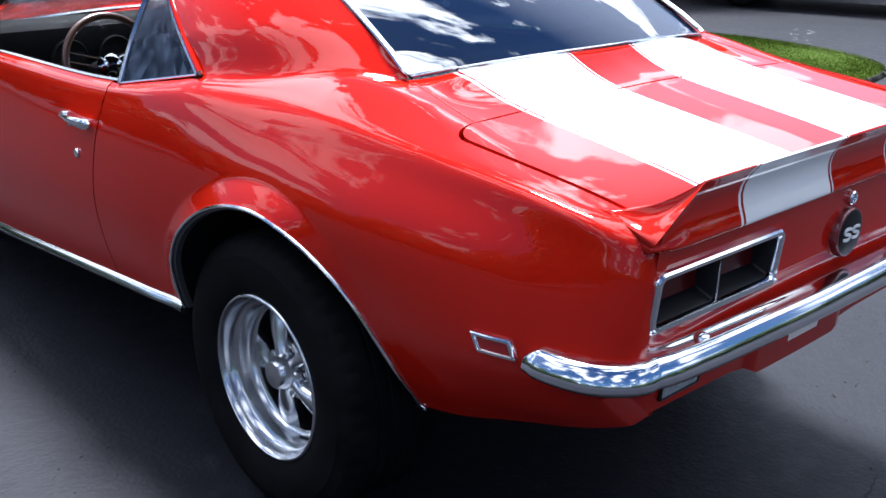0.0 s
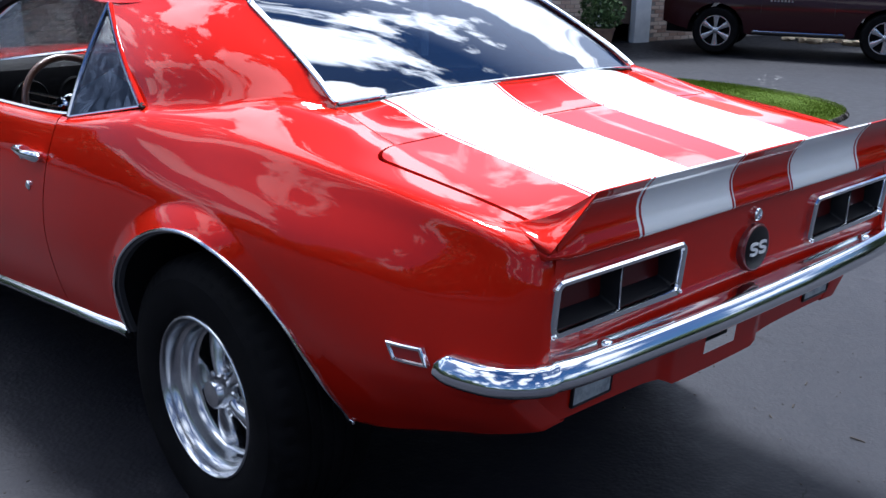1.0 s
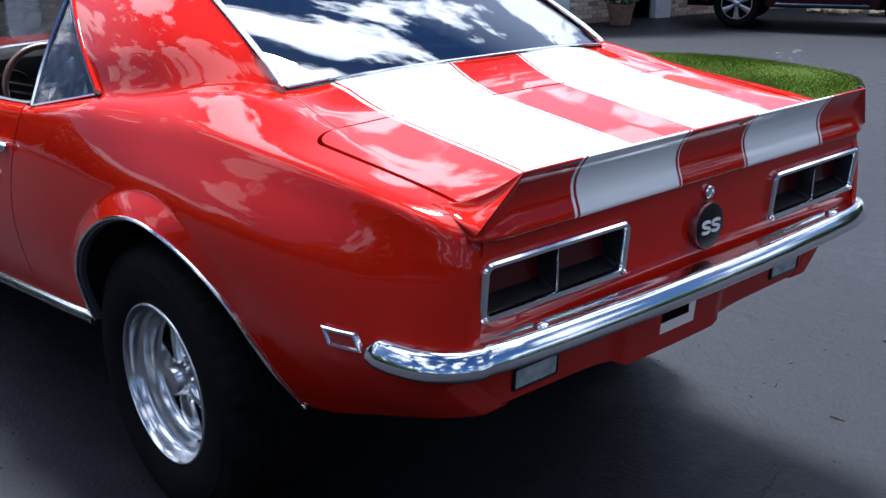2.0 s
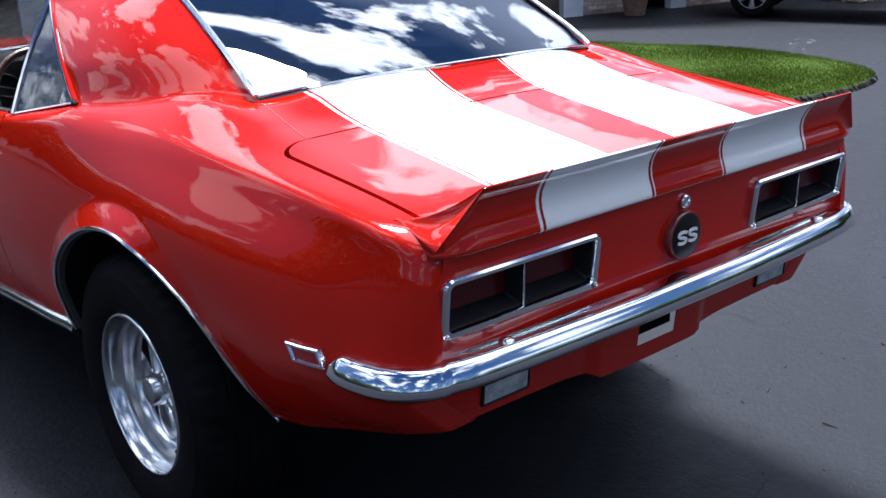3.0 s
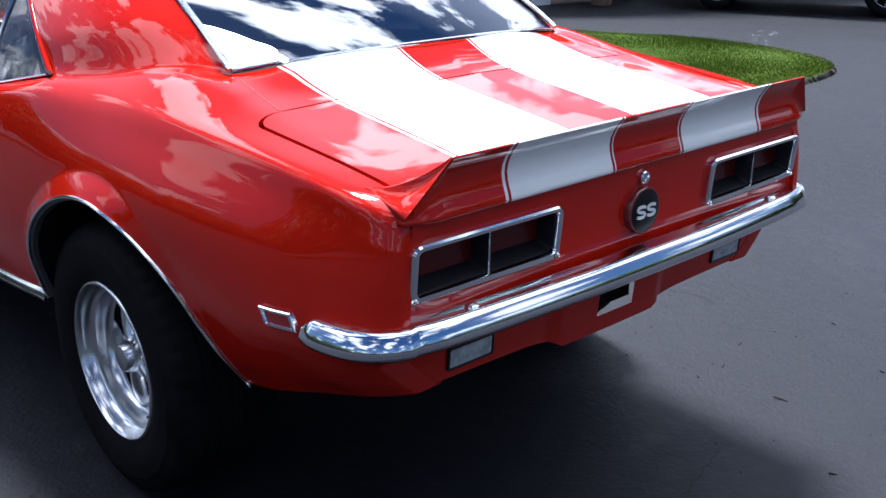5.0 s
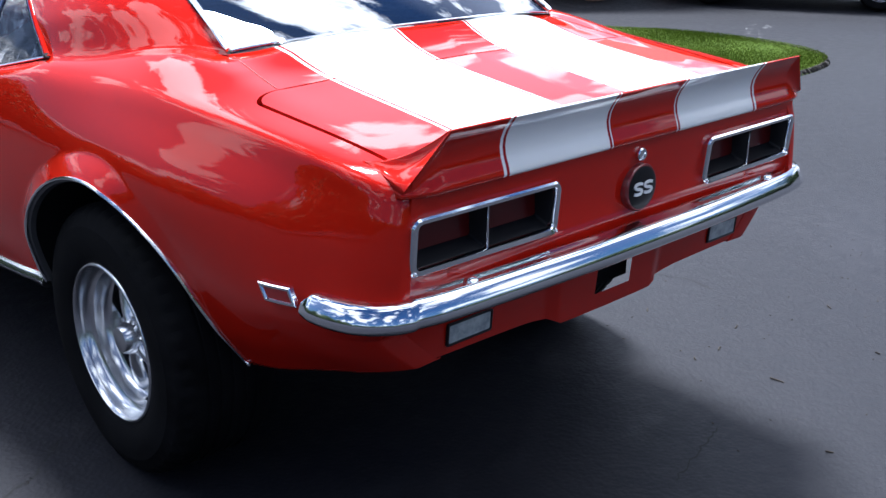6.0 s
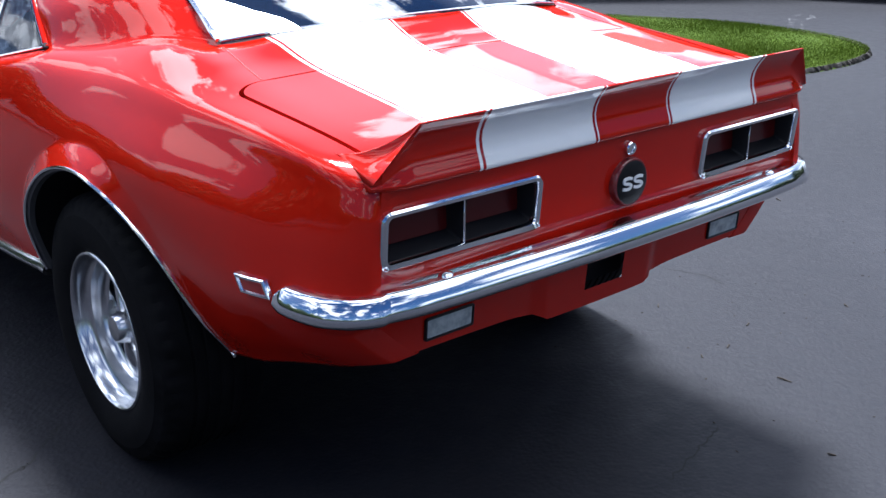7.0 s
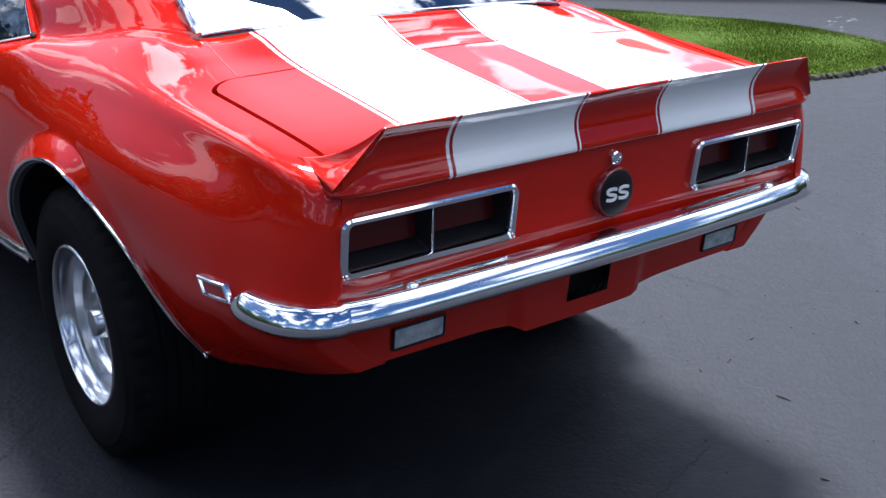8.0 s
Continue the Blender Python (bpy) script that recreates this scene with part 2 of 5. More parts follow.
def smooth_knots(xs, ys):
    """Monotone cubic through knots."""
    xs, ys = np.array(xs, float), np.array(ys, float)
    h, d = np.diff(xs), np.diff(ys) / np.diff(xs)
    m = np.zeros(len(xs))
    m[0], m[-1] = d[0], d[-1]
    for i in range(1, len(xs) - 1):
        if d[i - 1] * d[i] > 0:
            w1, w2 = 2 * h[i] + h[i - 1], h[i] + 2 * h[i - 1]
            m[i] = (w1 + w2) / (w1 / d[i - 1] + w2 / d[i])

    def f(x):
        x = min(max(x, xs[0]), xs[-1])
        i = min(max(int(np.searchsorted(xs, x)) - 1, 0), len(h) - 1)
        s = (x - xs[i]) / h[i]
        return float(ys[i] * (1 + 2 * s) * (1 - s) ** 2 + h[i] * m[i] * s * (1 - s) ** 2 + ys[i + 1] * s * s * (3 - 2 * s) + h[i] * m[i + 1] * s * s * (s - 1))
    return f


def ribbon(nodes, n):
    """Centripetal Catmull-Rom through 2D nodes, n points a span."""
    P = [np.array(p, float) for p in nodes]
    P = [2 * P[0] - P[1]] + P + [2 * P[-1] - P[-2]]
    out = []
    for i in range(1, len(P) - 2):
        p0, p1, p2, p3 = P[i - 1:i + 3]
        t = [0.0]
        for a, b in ((p0, p1), (p1, p2), (p2, p3)):
            t.append(t[-1] + max(np.linalg.norm(b - a), 1e-6) ** 0.5)
        for s in np.linspace(t[1], t[2], n, endpoint=False):
            a1 = (t[1] - s) / (t[1] - t[0]) * p0 + (s - t[0]) / (t[1] - t[0]) * p1
            a2 = (t[2] - s) / (t[2] - t[1]) * p1 + (s - t[1]) / (t[2] - t[1]) * p2
            a3 = (t[3] - s) / (t[3] - t[2]) * p2 + (s - t[2]) / (t[3] - t[2]) * p3
            b1 = (t[2] - s) / (t[2] - t[0]) * a1 + (s - t[0]) / (t[2] - t[0]) * a2
            b2 = (t[3] - s) / (t[3] - t[1]) * a2 + (s - t[1]) / (t[3] - t[1]) * a3
            out.append((t[2] - s) / (t[2] - t[1]) * b1 + (s - t[1]) / (t[2] - t[1]) * b2)
    out.append(P[-2])
    return np.array(out)


def mirrored(bm):
    """Adds the mirror image across x = 0."""
    geo = bm.verts[:] + bm.edges[:] + bm.faces[:]
    r = bmesh.ops.duplicate(bm, geom=geo)
    for v in r["geom"]:
        if isinstance(v, bmesh.types.BMVert):
            v.co.x = -v.co.x
    bmesh.ops.remove_doubles(bm, verts=bm.verts[:], dist=0.0004)
    return bm


def flip_x(bm):
    for v in bm.verts:
        v.co.x = -v.co.x
    return bm

# ---------------------------------------------------------------- the coupe: lines of the body
WHEEL_Z, WHEEL_R = 0.366, 0.360
ARCH_Y, ARCH_Z, ARCH_RY, ARCH_RZ = -0.023, 0.436, 0.396, 0.372      # the wheel opening, an oval cut off below
_Y = (-0.978, -0.95, -0.90, -0.80, -0.72, -0.5, -0.3, 0.0, 0.3, 0.6, 0.9, 1.5, 2.2, 2.75, 3.4, 3.65)


def line(*v):
    return smooth_knots(_Y, v)


crease_x = line(.730, .734, .738, .747, .752, .763, .772, .784, .815, .842, .846, .848, .845, .825, .76, .66)
crease_z = line(.934, .951, .969, .985, .995, 1.013, 1.025, 1.034, 1.031, .990, .966, .948, .905, .870, .79, .70)
side_a = line(.760, .765, .772, .790, .806, .834, .852, .864, .879, .889, .890, .888, .868, .850, .79, .68)
side_b = line(.760, .766, .774, .794, .810, .826, .832, .850, .886, .901, .904, .902, .878, .855, .79, .68)
side_c = line(.700, .706, .716, .738, .752, .776, .776, .800, .862, .880, .882, .880, .850, .84, .77, .66)
low_x = line(.640, .644, .650, .660, .676, .706, .716, .760, .842, .852, .852, .850, .830, .82, .74, .64)
low_z = line(.541, .535, .523, .499, .487, .428, .40, .40, .430, .407, .378, .318, .25, .21, .20, .22)
lid_z = smooth_knots((-.978, -.95, -.90, -.80, -.72, -.6, -.5, -.42, -.36, -.30, -.24, -.18, -.1, 0, .3, .6, .9, 1.5, 2.2, 2.75, 3.4, 3.65), (.950, .961, .977, .995, 1.006, 1.021, 1.034, 1.046, 1.056, 1.068, 1.079, 1.088, 1.096, 1.099, 1.072, .99, .97, .945, .938, .908, .83, .73))
mid_z = smooth_knots((-.978, -.95, -.90, -.80, -.72, -.6, -.5, -.44, -.40, -.355, -.31, -.28, -.2, 0, .3, .6, .9, 1.5, 2.2, 2.75, 3.4, 3.65), (.984, .988, .996, 1.012, 1.023, 1.039, 1.0525, 1.062, 1.0715, 1.086, 1.105, 1.119, 1.130, 1.140, 1.08, 1.02, 1.0, .98, .968, .940, .86, .75))


def section(y):
    """Half section of the lower body, from the centre line to the lower edge: x, z."""
    cx, cz, lz, mz = crease_x(y), crease_z(y), lid_z(y), mid_z(y)
    zb = low_z(y)
    top = cz - 0.17
    za = min(0.83, top) if y < 0.3 else min(0.83 - 0.05 * (y - 0.3), top)
    zm = 0.67 - 0.045 * max(0.0, y - 0.3)
    zc = zb + 0.42 * (zm - zb)
    e = min(0.66, cx - 0.07)
    soft = max(0.0, min(1.0, (y + 0.25) / 0.5))
    tail = max(0.0, min(1.0, (-0.84 - y) / 0.10))
    a = 0.008 + 0.026 * soft * soft * (3 - 2 * soft) + 0.020 * tail          # the shoulder edge is crisp at the tail, round by the cabin
    return ribbon([(0, mz), (0.3, mz - 0.005), (e - 0.12, lz + 0.005), (e, lz), (cx - a, cz + 0.9 * a * (lz - cz) / (cx - e) + 0.0015), (cx - 0.1 * a + 0.0015, cz - 0.35 * a - 0.0005), (cx + 0.28 * (side_a(y) - cx) + 0.002, cz - 0.050), (side_a(y), za), (side_b(y), zm), (side_c(y), zc), (low_x(y), zb)], 14)


_cache = {}


def sec(y):
    k = round(y, 5)
    if k not in _cache:
        s = section(y)
        c = 14 * 5
        _cache[k] = (s[:c + 1], s[c:])
    return _cache[k]


def flare(y, z):
    """The raised lip round the wheel opening."""
    u, w = (y - ARCH_Y) / ARCH_RY, (z - ARCH_Z) / ARCH_RZ
    rr = math.hypot(u, w)
    if rr < 0.9 or w < -0.2:
        return 0.0
    d = (rr - 1) * math.hypot(y - ARCH_Y, z - ARCH_Z) / rr
    if d >= 0.07:
        return 0.0
    fade = min(1.0, max(0.0, (w + 0.2) / 0.6)) * (0.15 + 0.85 * max(0.0, min(1.0, (y + 0.36) / 0.24)))
    d = max(0.0, d)
    k = 1 - d / 0.055
    return 0.024 * fade * 0.5 * (k + math.sqrt(k * k + 0.006)) * min(1.0, (0.07 - d) / 0.012)


def top_point(x, y):
    s = sec(y)[0]
    return Vector((x, y, float(np.interp(x, s[:, 0], s[:, 1]))))


def side_point(y, z, lip=True):
    s = sec(y)[1]
    x = float(np.interp(-z, -s[:, 1], s[:, 0]))
    yy = y
    if y < -0.86:                        # the rounded rear corner, fuller below the shoulder
        t = min(1.0, (-0.86 - y) / 0.118)
        x -= (0.085 - 0.025 * min(1.0, (crease_z(y) - z) / 0.06) - 0.030 * max(0.0, min(1.0, (0.70 - z) / 0.07))) * (1 - math.sqrt(1 - t * t))
    if y < -0.70:                        # the lower body ends further forward, under the bumper
        k = min(1.0, max(0.0, (0.70 - z) / 0.07))
        yy = -0.70 + (y + 0.70) * (1 - 0.262 * k)
    return Vector((x + (flare(y, z) if lip else 0.0), yy, z))


def arch_z(y):
    d = 1 - ((y - ARCH_Y) / ARCH_RY) ** 2
    return ARCH_Z + ARCH_RZ * math.sqrt(d) if d > 0 else None


def bottom(y):
    z = low_z(y)
    a = arch_z(y)
    if a is not None:
        z = max(z, a)
    if abs(y - 2.75) < 0.38:
        z = max(z, 0.30 + math.sqrt(0.38 ** 2 - (y - 2.75) ** 2))
    return z


def stations(a, b, step=0.03, near=()):
    n = max(2, int(abs(b - a) / step))
    ys = set(np.linspace(a, b, n + 1).tolist())
    for c, r in near:
        for s in np.linspace(-math.pi / 2, math.pi / 2, 45):
            y = c + r * math.sin(s)
            if min(a, b) < y < max(a, b):
                ys.add(y)
    ys = sorted(ys)
    out = [ys[0]]
    for y in ys[1:]:
        if y - out[-1] > 0.0015:
            out.append(y)
    out[-1] = max(a, b)
    return out


car = new("coupe_car")
tagged(car, "bright red two-door coupe with white racing stripes, parked on asphalt", "car")

# door and quarter seam, lid and glass outlines
DOOR_Y, DOOR_FRONT = 0.755, 1.80
LID_X, LID_FRONT, LID_REAR = 0.680, -0.446, -0.955
GLASS_TOP = 0.27


def door_seam(z):
    """The gap behind the door leans back towards the belt."""
    return DOOR_Y + 0.030 * max(0.0, 1 - ((z - 0.62) / 0.33) ** 2) - 0.02


def lid_edge(y):
    """Half width of the trunk lid: widest by its rounded front corners."""
    w = 0.657 + 0.060 * max(0.0, y + 0.89)
    if y > -0.505:
        q = min(1.0, (y + 0.505) / (LID_FRONT + 0.505))
        w -= 0.090 * (1 - math.sqrt(max(0.0, 1 - q * q)))
    return w


LID_CORNER = [-0.505 + 0.059 * math.sin(math.pi / 2 * k / 12) for k in range(13)]

sail_low_x = smooth_knots((-.27, -.2, -.1, .1, .345, .5, .74, 1.1, 1.5, 1.62), (.545, .570, .628, .722, .777, .746, .664, .650, .632, .60))
sail_low_z = smooth_knots((-.27, -.2, -.1, .1, .345, .5, .74, 1.1, 1.5, 1.62), (1.083, 1.090, 1.086, 1.076, 1.060, 1.148, 1.278, 1.288, 1.255, 1.22))
roof_sh_x = smooth_knots((-.27, -.2, 0, .2, .3, .74, 1.5, 1.62), (.545, .572, .578, .562, .550, .540, .51, .49))
roof_sh_z = smooth_knots((-.27, -.2, 0, .2, .3, .74, 1.5, 1.62), (1.080, 1.106, 1.198, 1.287, 1.322, 1.350, 1.29, 1.25))
roof_mid_z = smooth_knots((-.30, -.2, 0, .2, .3, .74, 1.1, 1.5, 1.62), (1.113, 1.151, 1.230, 1.312, 1.346, 1.385, 1.375, 1.32, 1.28))


def roof_section(y):
    lx, lz, sx, sz, mz = sail_low_x(y), sail_low_z(y), roof_sh_x(y), roof_sh_z(y), roof_mid_z(y)
    bulge = 0.010 if y < 0.3 else 0.018
    return ribbon([(lx, lz), ((lx + sx) / 2 + bulge, (lz + sz) / 2 + bulge * 0.6), (sx, sz), (sx - 0.07, sz + 0.35 * (mz - sz) + 0.006), (0.25, mz - 0.008), (0, mz)], 10)


def glass_edge(y):
    """Half width of the rear window at y."""
    w = float(np.interp(y, (-0.29, -0.20, GLASS_TOP), (0.40, 0.566, 0.515)))
    if y > GLASS_TOP - 0.07:
        s = (y - GLASS_TOP + 0.07) / 0.07
        w -= 0.09 * (1 - math.sqrt(max(0.0, 1 - min(1.0, s) ** 2)))
    return w


def glass_base(x):
    return -0.285 + 0.085 * (abs(x) / 0.566) ** 2


def roof_point(x, y, drop=0.0):
    s = roof_section(y)[::-1]
    return Vector((x, y, float(np.interp(x, s[:, 0], s[:, 1])) - drop))


# quarter panels: the side, the shoulder and the strip beside the lid
def sail(u, v):
    """The roof pillar: u from the quarter window to the rear window, v from its foot to the roof."""
    def foot(q):
        y = 0.345 + (-0.205 - 0.345) * q
        x = sail_low_x(y) + 0.010
        return top_point(x, y) + Vector((0, 0, -0.0004))

    def rear(q):
        y = -0.205 + (GLASS_TOP + 0.205) * q
        x = glass_edge(min(y, GLASS_TOP - 0.05)) + 0.014
        p = roof_point(x, y)
        f = foot(1)
        return p + (f - roof_point(glass_edge(-0.205) + 0.014, -0.205)) * (1 - q) ** 4
    a, b, c, d = foot(0), Vector((0.662, 0.742, 1.279)), foot(1), rear(1)
    front = a.lerp(b, v) + Vector((0.008, 0, 0.004)) * (4 * v * (1 - v))
    top = b.lerp(d, u) + Vector((0.004, 0, 0.008)) * (4 * u * (1 - u))
    p = foot(u) * (1 - v) + top * v + front * (1 - u) + rear(v) * u
    p -= (a * (1 - u) + c * u) * (1 - v) + (b * (1 - u) + d * u) * v
    p = p + Vector((0.80, -0.25, 0.5)) * (4 * v * (1 - v) * math.sin(math.pi * u) * 0.020)
    if v < 0.36:                         # leave the shoulder along its own slope
        f = foot(u)
        w = (1 - v / 0.36) ** 2
        p = p * (1 - w) + (top_point(f.x - 0.20 * v, f.y + (0.12 * v) * (1 - u)) + Vector((0, 0, -0.0004))) * w
    return p


FOOT_Z = top_point(0.784, 0.345).z


def quarter():
    bm = bmesh.new()
    rows = []
    ends = [-0.86 - 0.118 * math.sin(math.pi / 2 * k / 24) for k in range(1, 25)]
    ys = sorted(set(stations(-0.86, 0.86, 0.018, ((ARCH_Y, ARCH_RY),)) + ends + LID_CORNER + [LID_FRONT]))
    ys = [y for i, y in enumerate(ys) if i == 0 or y - ys[i - 1] > 0.0004 or y == LID_FRONT]
    for y in ys:
        z1, z0 = bottom(y), sec(y)[1][0, 1]
        pts = []
        for k in range(65):
            z = z0 + (z1 - z0) * k / 64
            yy = y
            if y > 0.55:                      # pull the front stations on to the door gap
                yy = 0.55 + (y - 0.55) * (door_seam(z) - 0.003 - 0.55) / 0.31
            pts.append(side_point(yy, z))
        if abs(y - ARCH_Y) < ARCH_RY:
            n = Vector((0, ARCH_Y - y, ARCH_Z - pts[-1].z)).normalized()
            pts += [pts[-1] + Vector((-0.003, 0, 0)) + n * 0.004, pts[-1] + Vector((-0.012, 0, 0)) + n * 0.006]
        else:
            pts += [pts[-1] + Vector((-0.010, 0, -0.003)), pts[-1] + Vector((-0.03 if y > -0.88 else -0.012, 0, 0.0))]
        # the top strip, from the lid gap or the foot of the pillar out to the crease
        yt = pts[0].y
        cx = pts[0].x
        if y <= LID_FRONT:
            xi = min(lid_edge(y) + 0.006, cx - 0.02)
            low = 0.03
        elif yt < -0.205:
            xi, low = 0.575, 0.0
        elif yt < 0.345:
            xi, low = sail_low_x(yt) + 0.007, 0.0
        else:
            q = min(1.0, (yt - 0.345) / 0.345)
            xi, low = 0.784 + 0.048 * q, 0.02
            zi = FOOT_Z + (0.972 - FOOT_Z) * q
        full = sec(yt)[0][-1, 0]
        strip = []
        for k in range(17):
            x = xi + (cx - xi) * k / 16
            p = top_point(x * full / cx if y < -0.86 else x, yt)
            if yt >= 0.345:
                s, w = k / 16, min(1.0, (yt - 0.345) / 0.08)
                p.z += w * (zi + (pts[0].z - zi) * (0.55 * s + 0.45 * s * s) - p.z)
            strip.append(Vector((x, yt, p.z)))
        strip[-1] = pts[0]
        rows.append([strip[0] + Vector((0, 0, -low - 0.0005))] + strip[:-1] + pts)
    edge = rows[0]
    rows.insert(0, [Vector((p.x - (0.014 if p.z > 0.70 else 0.060), p.y - 0.0002 + (0.0 if p.z > 0.70 else 0.003), p.z - (0.006 if i < 17 else 0.0))) for i, p in enumerate(edge)])
    rows.insert(0, [p + Vector((-0.001, 0.012, 0)) for p in rows[0]])
    ys = [-0.98, -0.979] + ys
    k = next(i for i, y in enumerate(ys) if y > LID_FRONT)
    grid(bm, rows[:k])
    grid(bm, rows[k - 1:])
    # roof pillar
    grid(bm, [[sail(u, v) for u in np.linspace(0, 1, 33)] for v in np.linspace(0, 1, 31)])
    bmesh.ops.remove_doubles(bm, verts=bm.verts[:], dist=0.0003)
    return bm


QUARTER_LABEL = "glossy red quarter panel with a flared wheel opening"
part("quarter_panel", quarter(), M_RED, car, QUARTER_LABEL, sharp=50)
part("quarter_panel", flip_x(quarter()), M_RED, car, QUARTER_LABEL, sharp=50)

# the panel between the rear window and the lid
bm = bmesh.new()
rows = []
for k in range(13):
    s = k / 12
    row = []
    for x in np.linspace(-0.585, 0.585, 61):
        yb = LID_FRONT + 0.003
        yt = glass_base(min(abs(x), 0.566)) + 0.006
        p = top_point(abs(x), yb + (yt - yb) * s)
        row.append(Vector((x, p.y, p.z)))
    rows.append(row)
rows.insert(0, [p + Vector((0, 0, -0.03)) for p in rows[0]])
grid(bm, rows)
part("deck_filler_panel", bm, M_STRIPE, car)
# the shade in the seam beside the filler, drawn as a dark red cord
for side in (-1, 1):
    bm = bmesh.new()
    tube(bm, [top_point(0.566 + 0.034 * q, -0.215 - 0.225 * q) * 1.0 + Vector(((side - 1) * (0.566 + 0.034 * q), 0, 0.0002)) for q in np.linspace(0, 1, 14)], 0.0013, 6)
    part("panel_seam", bm, M_SEAM, car)

# trunk lid
bm = bmesh.new()
rows = []
for y in [v for v in stations(LID_REAR, LID_FRONT - 0.004, 0.02) if v < -0.51] + [v - 0.0015 - 0.0015 * k / 12 for k, v in enumerate(LID_CORNER)]:
    w = lid_edge(y + 0.0015) - 0.0060
    row = [top_point(abs(x) * 1.0, y) for x in (np.linspace(-1, 1, 81) * w)]
    for p, x in zip(row, np.linspace(-1, 1, 81) * w):
        p.x = x
    rows.append([row[0] + Vector((0, 0, -0.02))] + row + [row[-1] + Vector((0, 0, -0.02))])
rows.append([p + Vector((0, 0, -0.02)) for p in rows[-1]])
grid(bm, rows)
part("trunk_lid", bm, M_STRIPE, car, "red trunk lid with two broad white stripes", sharp=50)

# gutter under the lid gap
bm = bmesh.new()
rows = []
for y in stations(LID_REAR, LID_FRONT + 0.03, 0.04):
    w = LID_X + 0.012
    rows.append([top_point(abs(x), y) + Vector((x - abs(x), 0, -0.024)) for x in np.linspace(-w, w, 15)])
grid(bm, rows)
part("lid_gutter", bm, M_UNDER, car)

# roof and roof pillars
rail_x = smooth_knots((.27, .742, 1.1, 1.5), (.529, .662, .650, .632))
rail_z = smooth_knots((.27, .742, 1.1, 1.5), (1.324, 1.281, 1.288, 1.255))


def roof():
    bm = bmesh.new()
    rows = []
    for y in stations(GLASS_TOP, 1.5, 0.03):
        lx, lz, mz = rail_x(y), rail_z(y), roof_mid_z(y)
        cv = ribbon([(lx, lz), (lx - 0.07, lz + 0.5 * (mz - lz)), (0.3, mz - 0.012), (0, mz)], 10)
        rows.append([Vector((lx - 0.02, y, lz - 0.008))] + [Vector((x, y, z)) for x, z in cv])
    grid(bm, rows)
    mirrored(bm)
    return bm


part("roof", roof(), M_RED, car, "smooth red roof panel", sharp=50)

# rear window and its bright frame
bm = bmesh.new()
rows = []
GLASS_LOW = [top_point(x, glass_base(x)).z + 0.006 for x in (0.0, 0.562)]
GLASS_HIGH = [roof_point(x, GLASS_TOP).z - 0.010 for x in (0.0, 0.500)]


def rear_glass_point(u, s):
    """A gently curved pane: u across from -1 to 1, s from the deck up to the roof."""
    x0 = u * 0.562
    y = glass_base(x0) + (GLASS_TOP - glass_base(x0)) * s
    x = u * (glass_edge(y) if y > -0.2 else 0.562)
    zb = GLASS_LOW[0] + (GLASS_LOW[1] - GLASS_LOW[0]) * abs(u) ** 2.6
    zt = GLASS_HIGH[0] + (GLASS_HIGH[1] - GLASS_HIGH[0]) * u * u
    return Vector((x, y, zb + (zt - zb) * s + 0.010 * 4 * s * (1 - s) + 0.006 * abs(u) ** 6 * min(1.0, s / 0.15)))


for k in range(41):
    rows.append([rear_glass_point(u, k / 40) for u in np.linspace(-1, 1, 49)])
lower, left, right, upper = rows[0], [r[0] for r in rows], [r[-1] for r in rows], rows[-1]
_ring = grid(bm, [r + [p + Vector((0, 0, -0.004)) for p in r[::-1]] for r in rows], close_u=True)
for _row in (_ring[0], _ring[-1]):
    for k in range(48):
        bm.faces.new((_row[k], _row[k + 1], _row[96 - k], _row[97 - k]))
rear_glass = part("rear_window", bm, M_GLASS, car, "tinted rear window reflecting clouds", sharp=60)
rear_glass.visible_shadow = False
bm = bmesh.new()
tube(bm, [p + Vector((0, 0, 0.004)) for p in lower], 0.0030, 8, flat_z=0.7)
part("window_trim", bm, M_TRIM, car, "bright metal window trim")
bm = bmesh.new()
tube(bm, [p + Vector((-0.008, 0, 0.008)) for p in left] + [p + Vector((0, 0.008, 0.010)) for p in upper[1:-1]] + [p + Vector((0.008, 0, 0.008)) for p in right[::-1]], 0.0078, 8, flat_z=0.85)
part("window_trim", bm, M_TRIM, car, "bright metal window trim")

# tail panel with the two lamp openings
TL_X0, TL_X1, TL_Z0, TL_Z1 = 0.274, 0.687, 0.772, 0.891


def tail_y(x, z):
    return -0.974 + 0.004 * min(1.0, abs(x) / 0.68) ** 2 - 0.09 * (z - 0.83) - 0.009 * max(0.0, min(1.0, (0.790 - z) / 0.022)) * max(0.0, min(1.0, (0.66 - abs(x)) / 0.05))


bm = bmesh.new()
zs = [0.66, 0.685, 0.705, 0.74, TL_Z0 + 0.006, 0.81, 0.84, 0.865, TL_Z1 - 0.006, 0.915, 0.945, 0.965]
xs0 = [0, 0.07, 0.14, 0.21, TL_X0 + 0.006, 0.35, 0.42, 0.48, 0.55, 0.62, TL_X1 - 0.006, 1.0]
xs = [-v for v in xs0[:0:-1]] + [v if v in (0, 1.0) else v - 0.010 for v in xs0]      # the far lamp sits a little nearer the middle
V = {}
for i, z in enumerate(zs):
    e = side_point(-0.978, min(z, crease_z(-0.978) - 0.012)).x + 0.001
    for j, x in enumerate(xs):
        xx = math.copysign(e, x) if abs(x) == 1.0 else x
        V[i, j] = bm.verts.new((xx, tail_y(xx, z) if abs(x) < 1 else -0.9775, z))
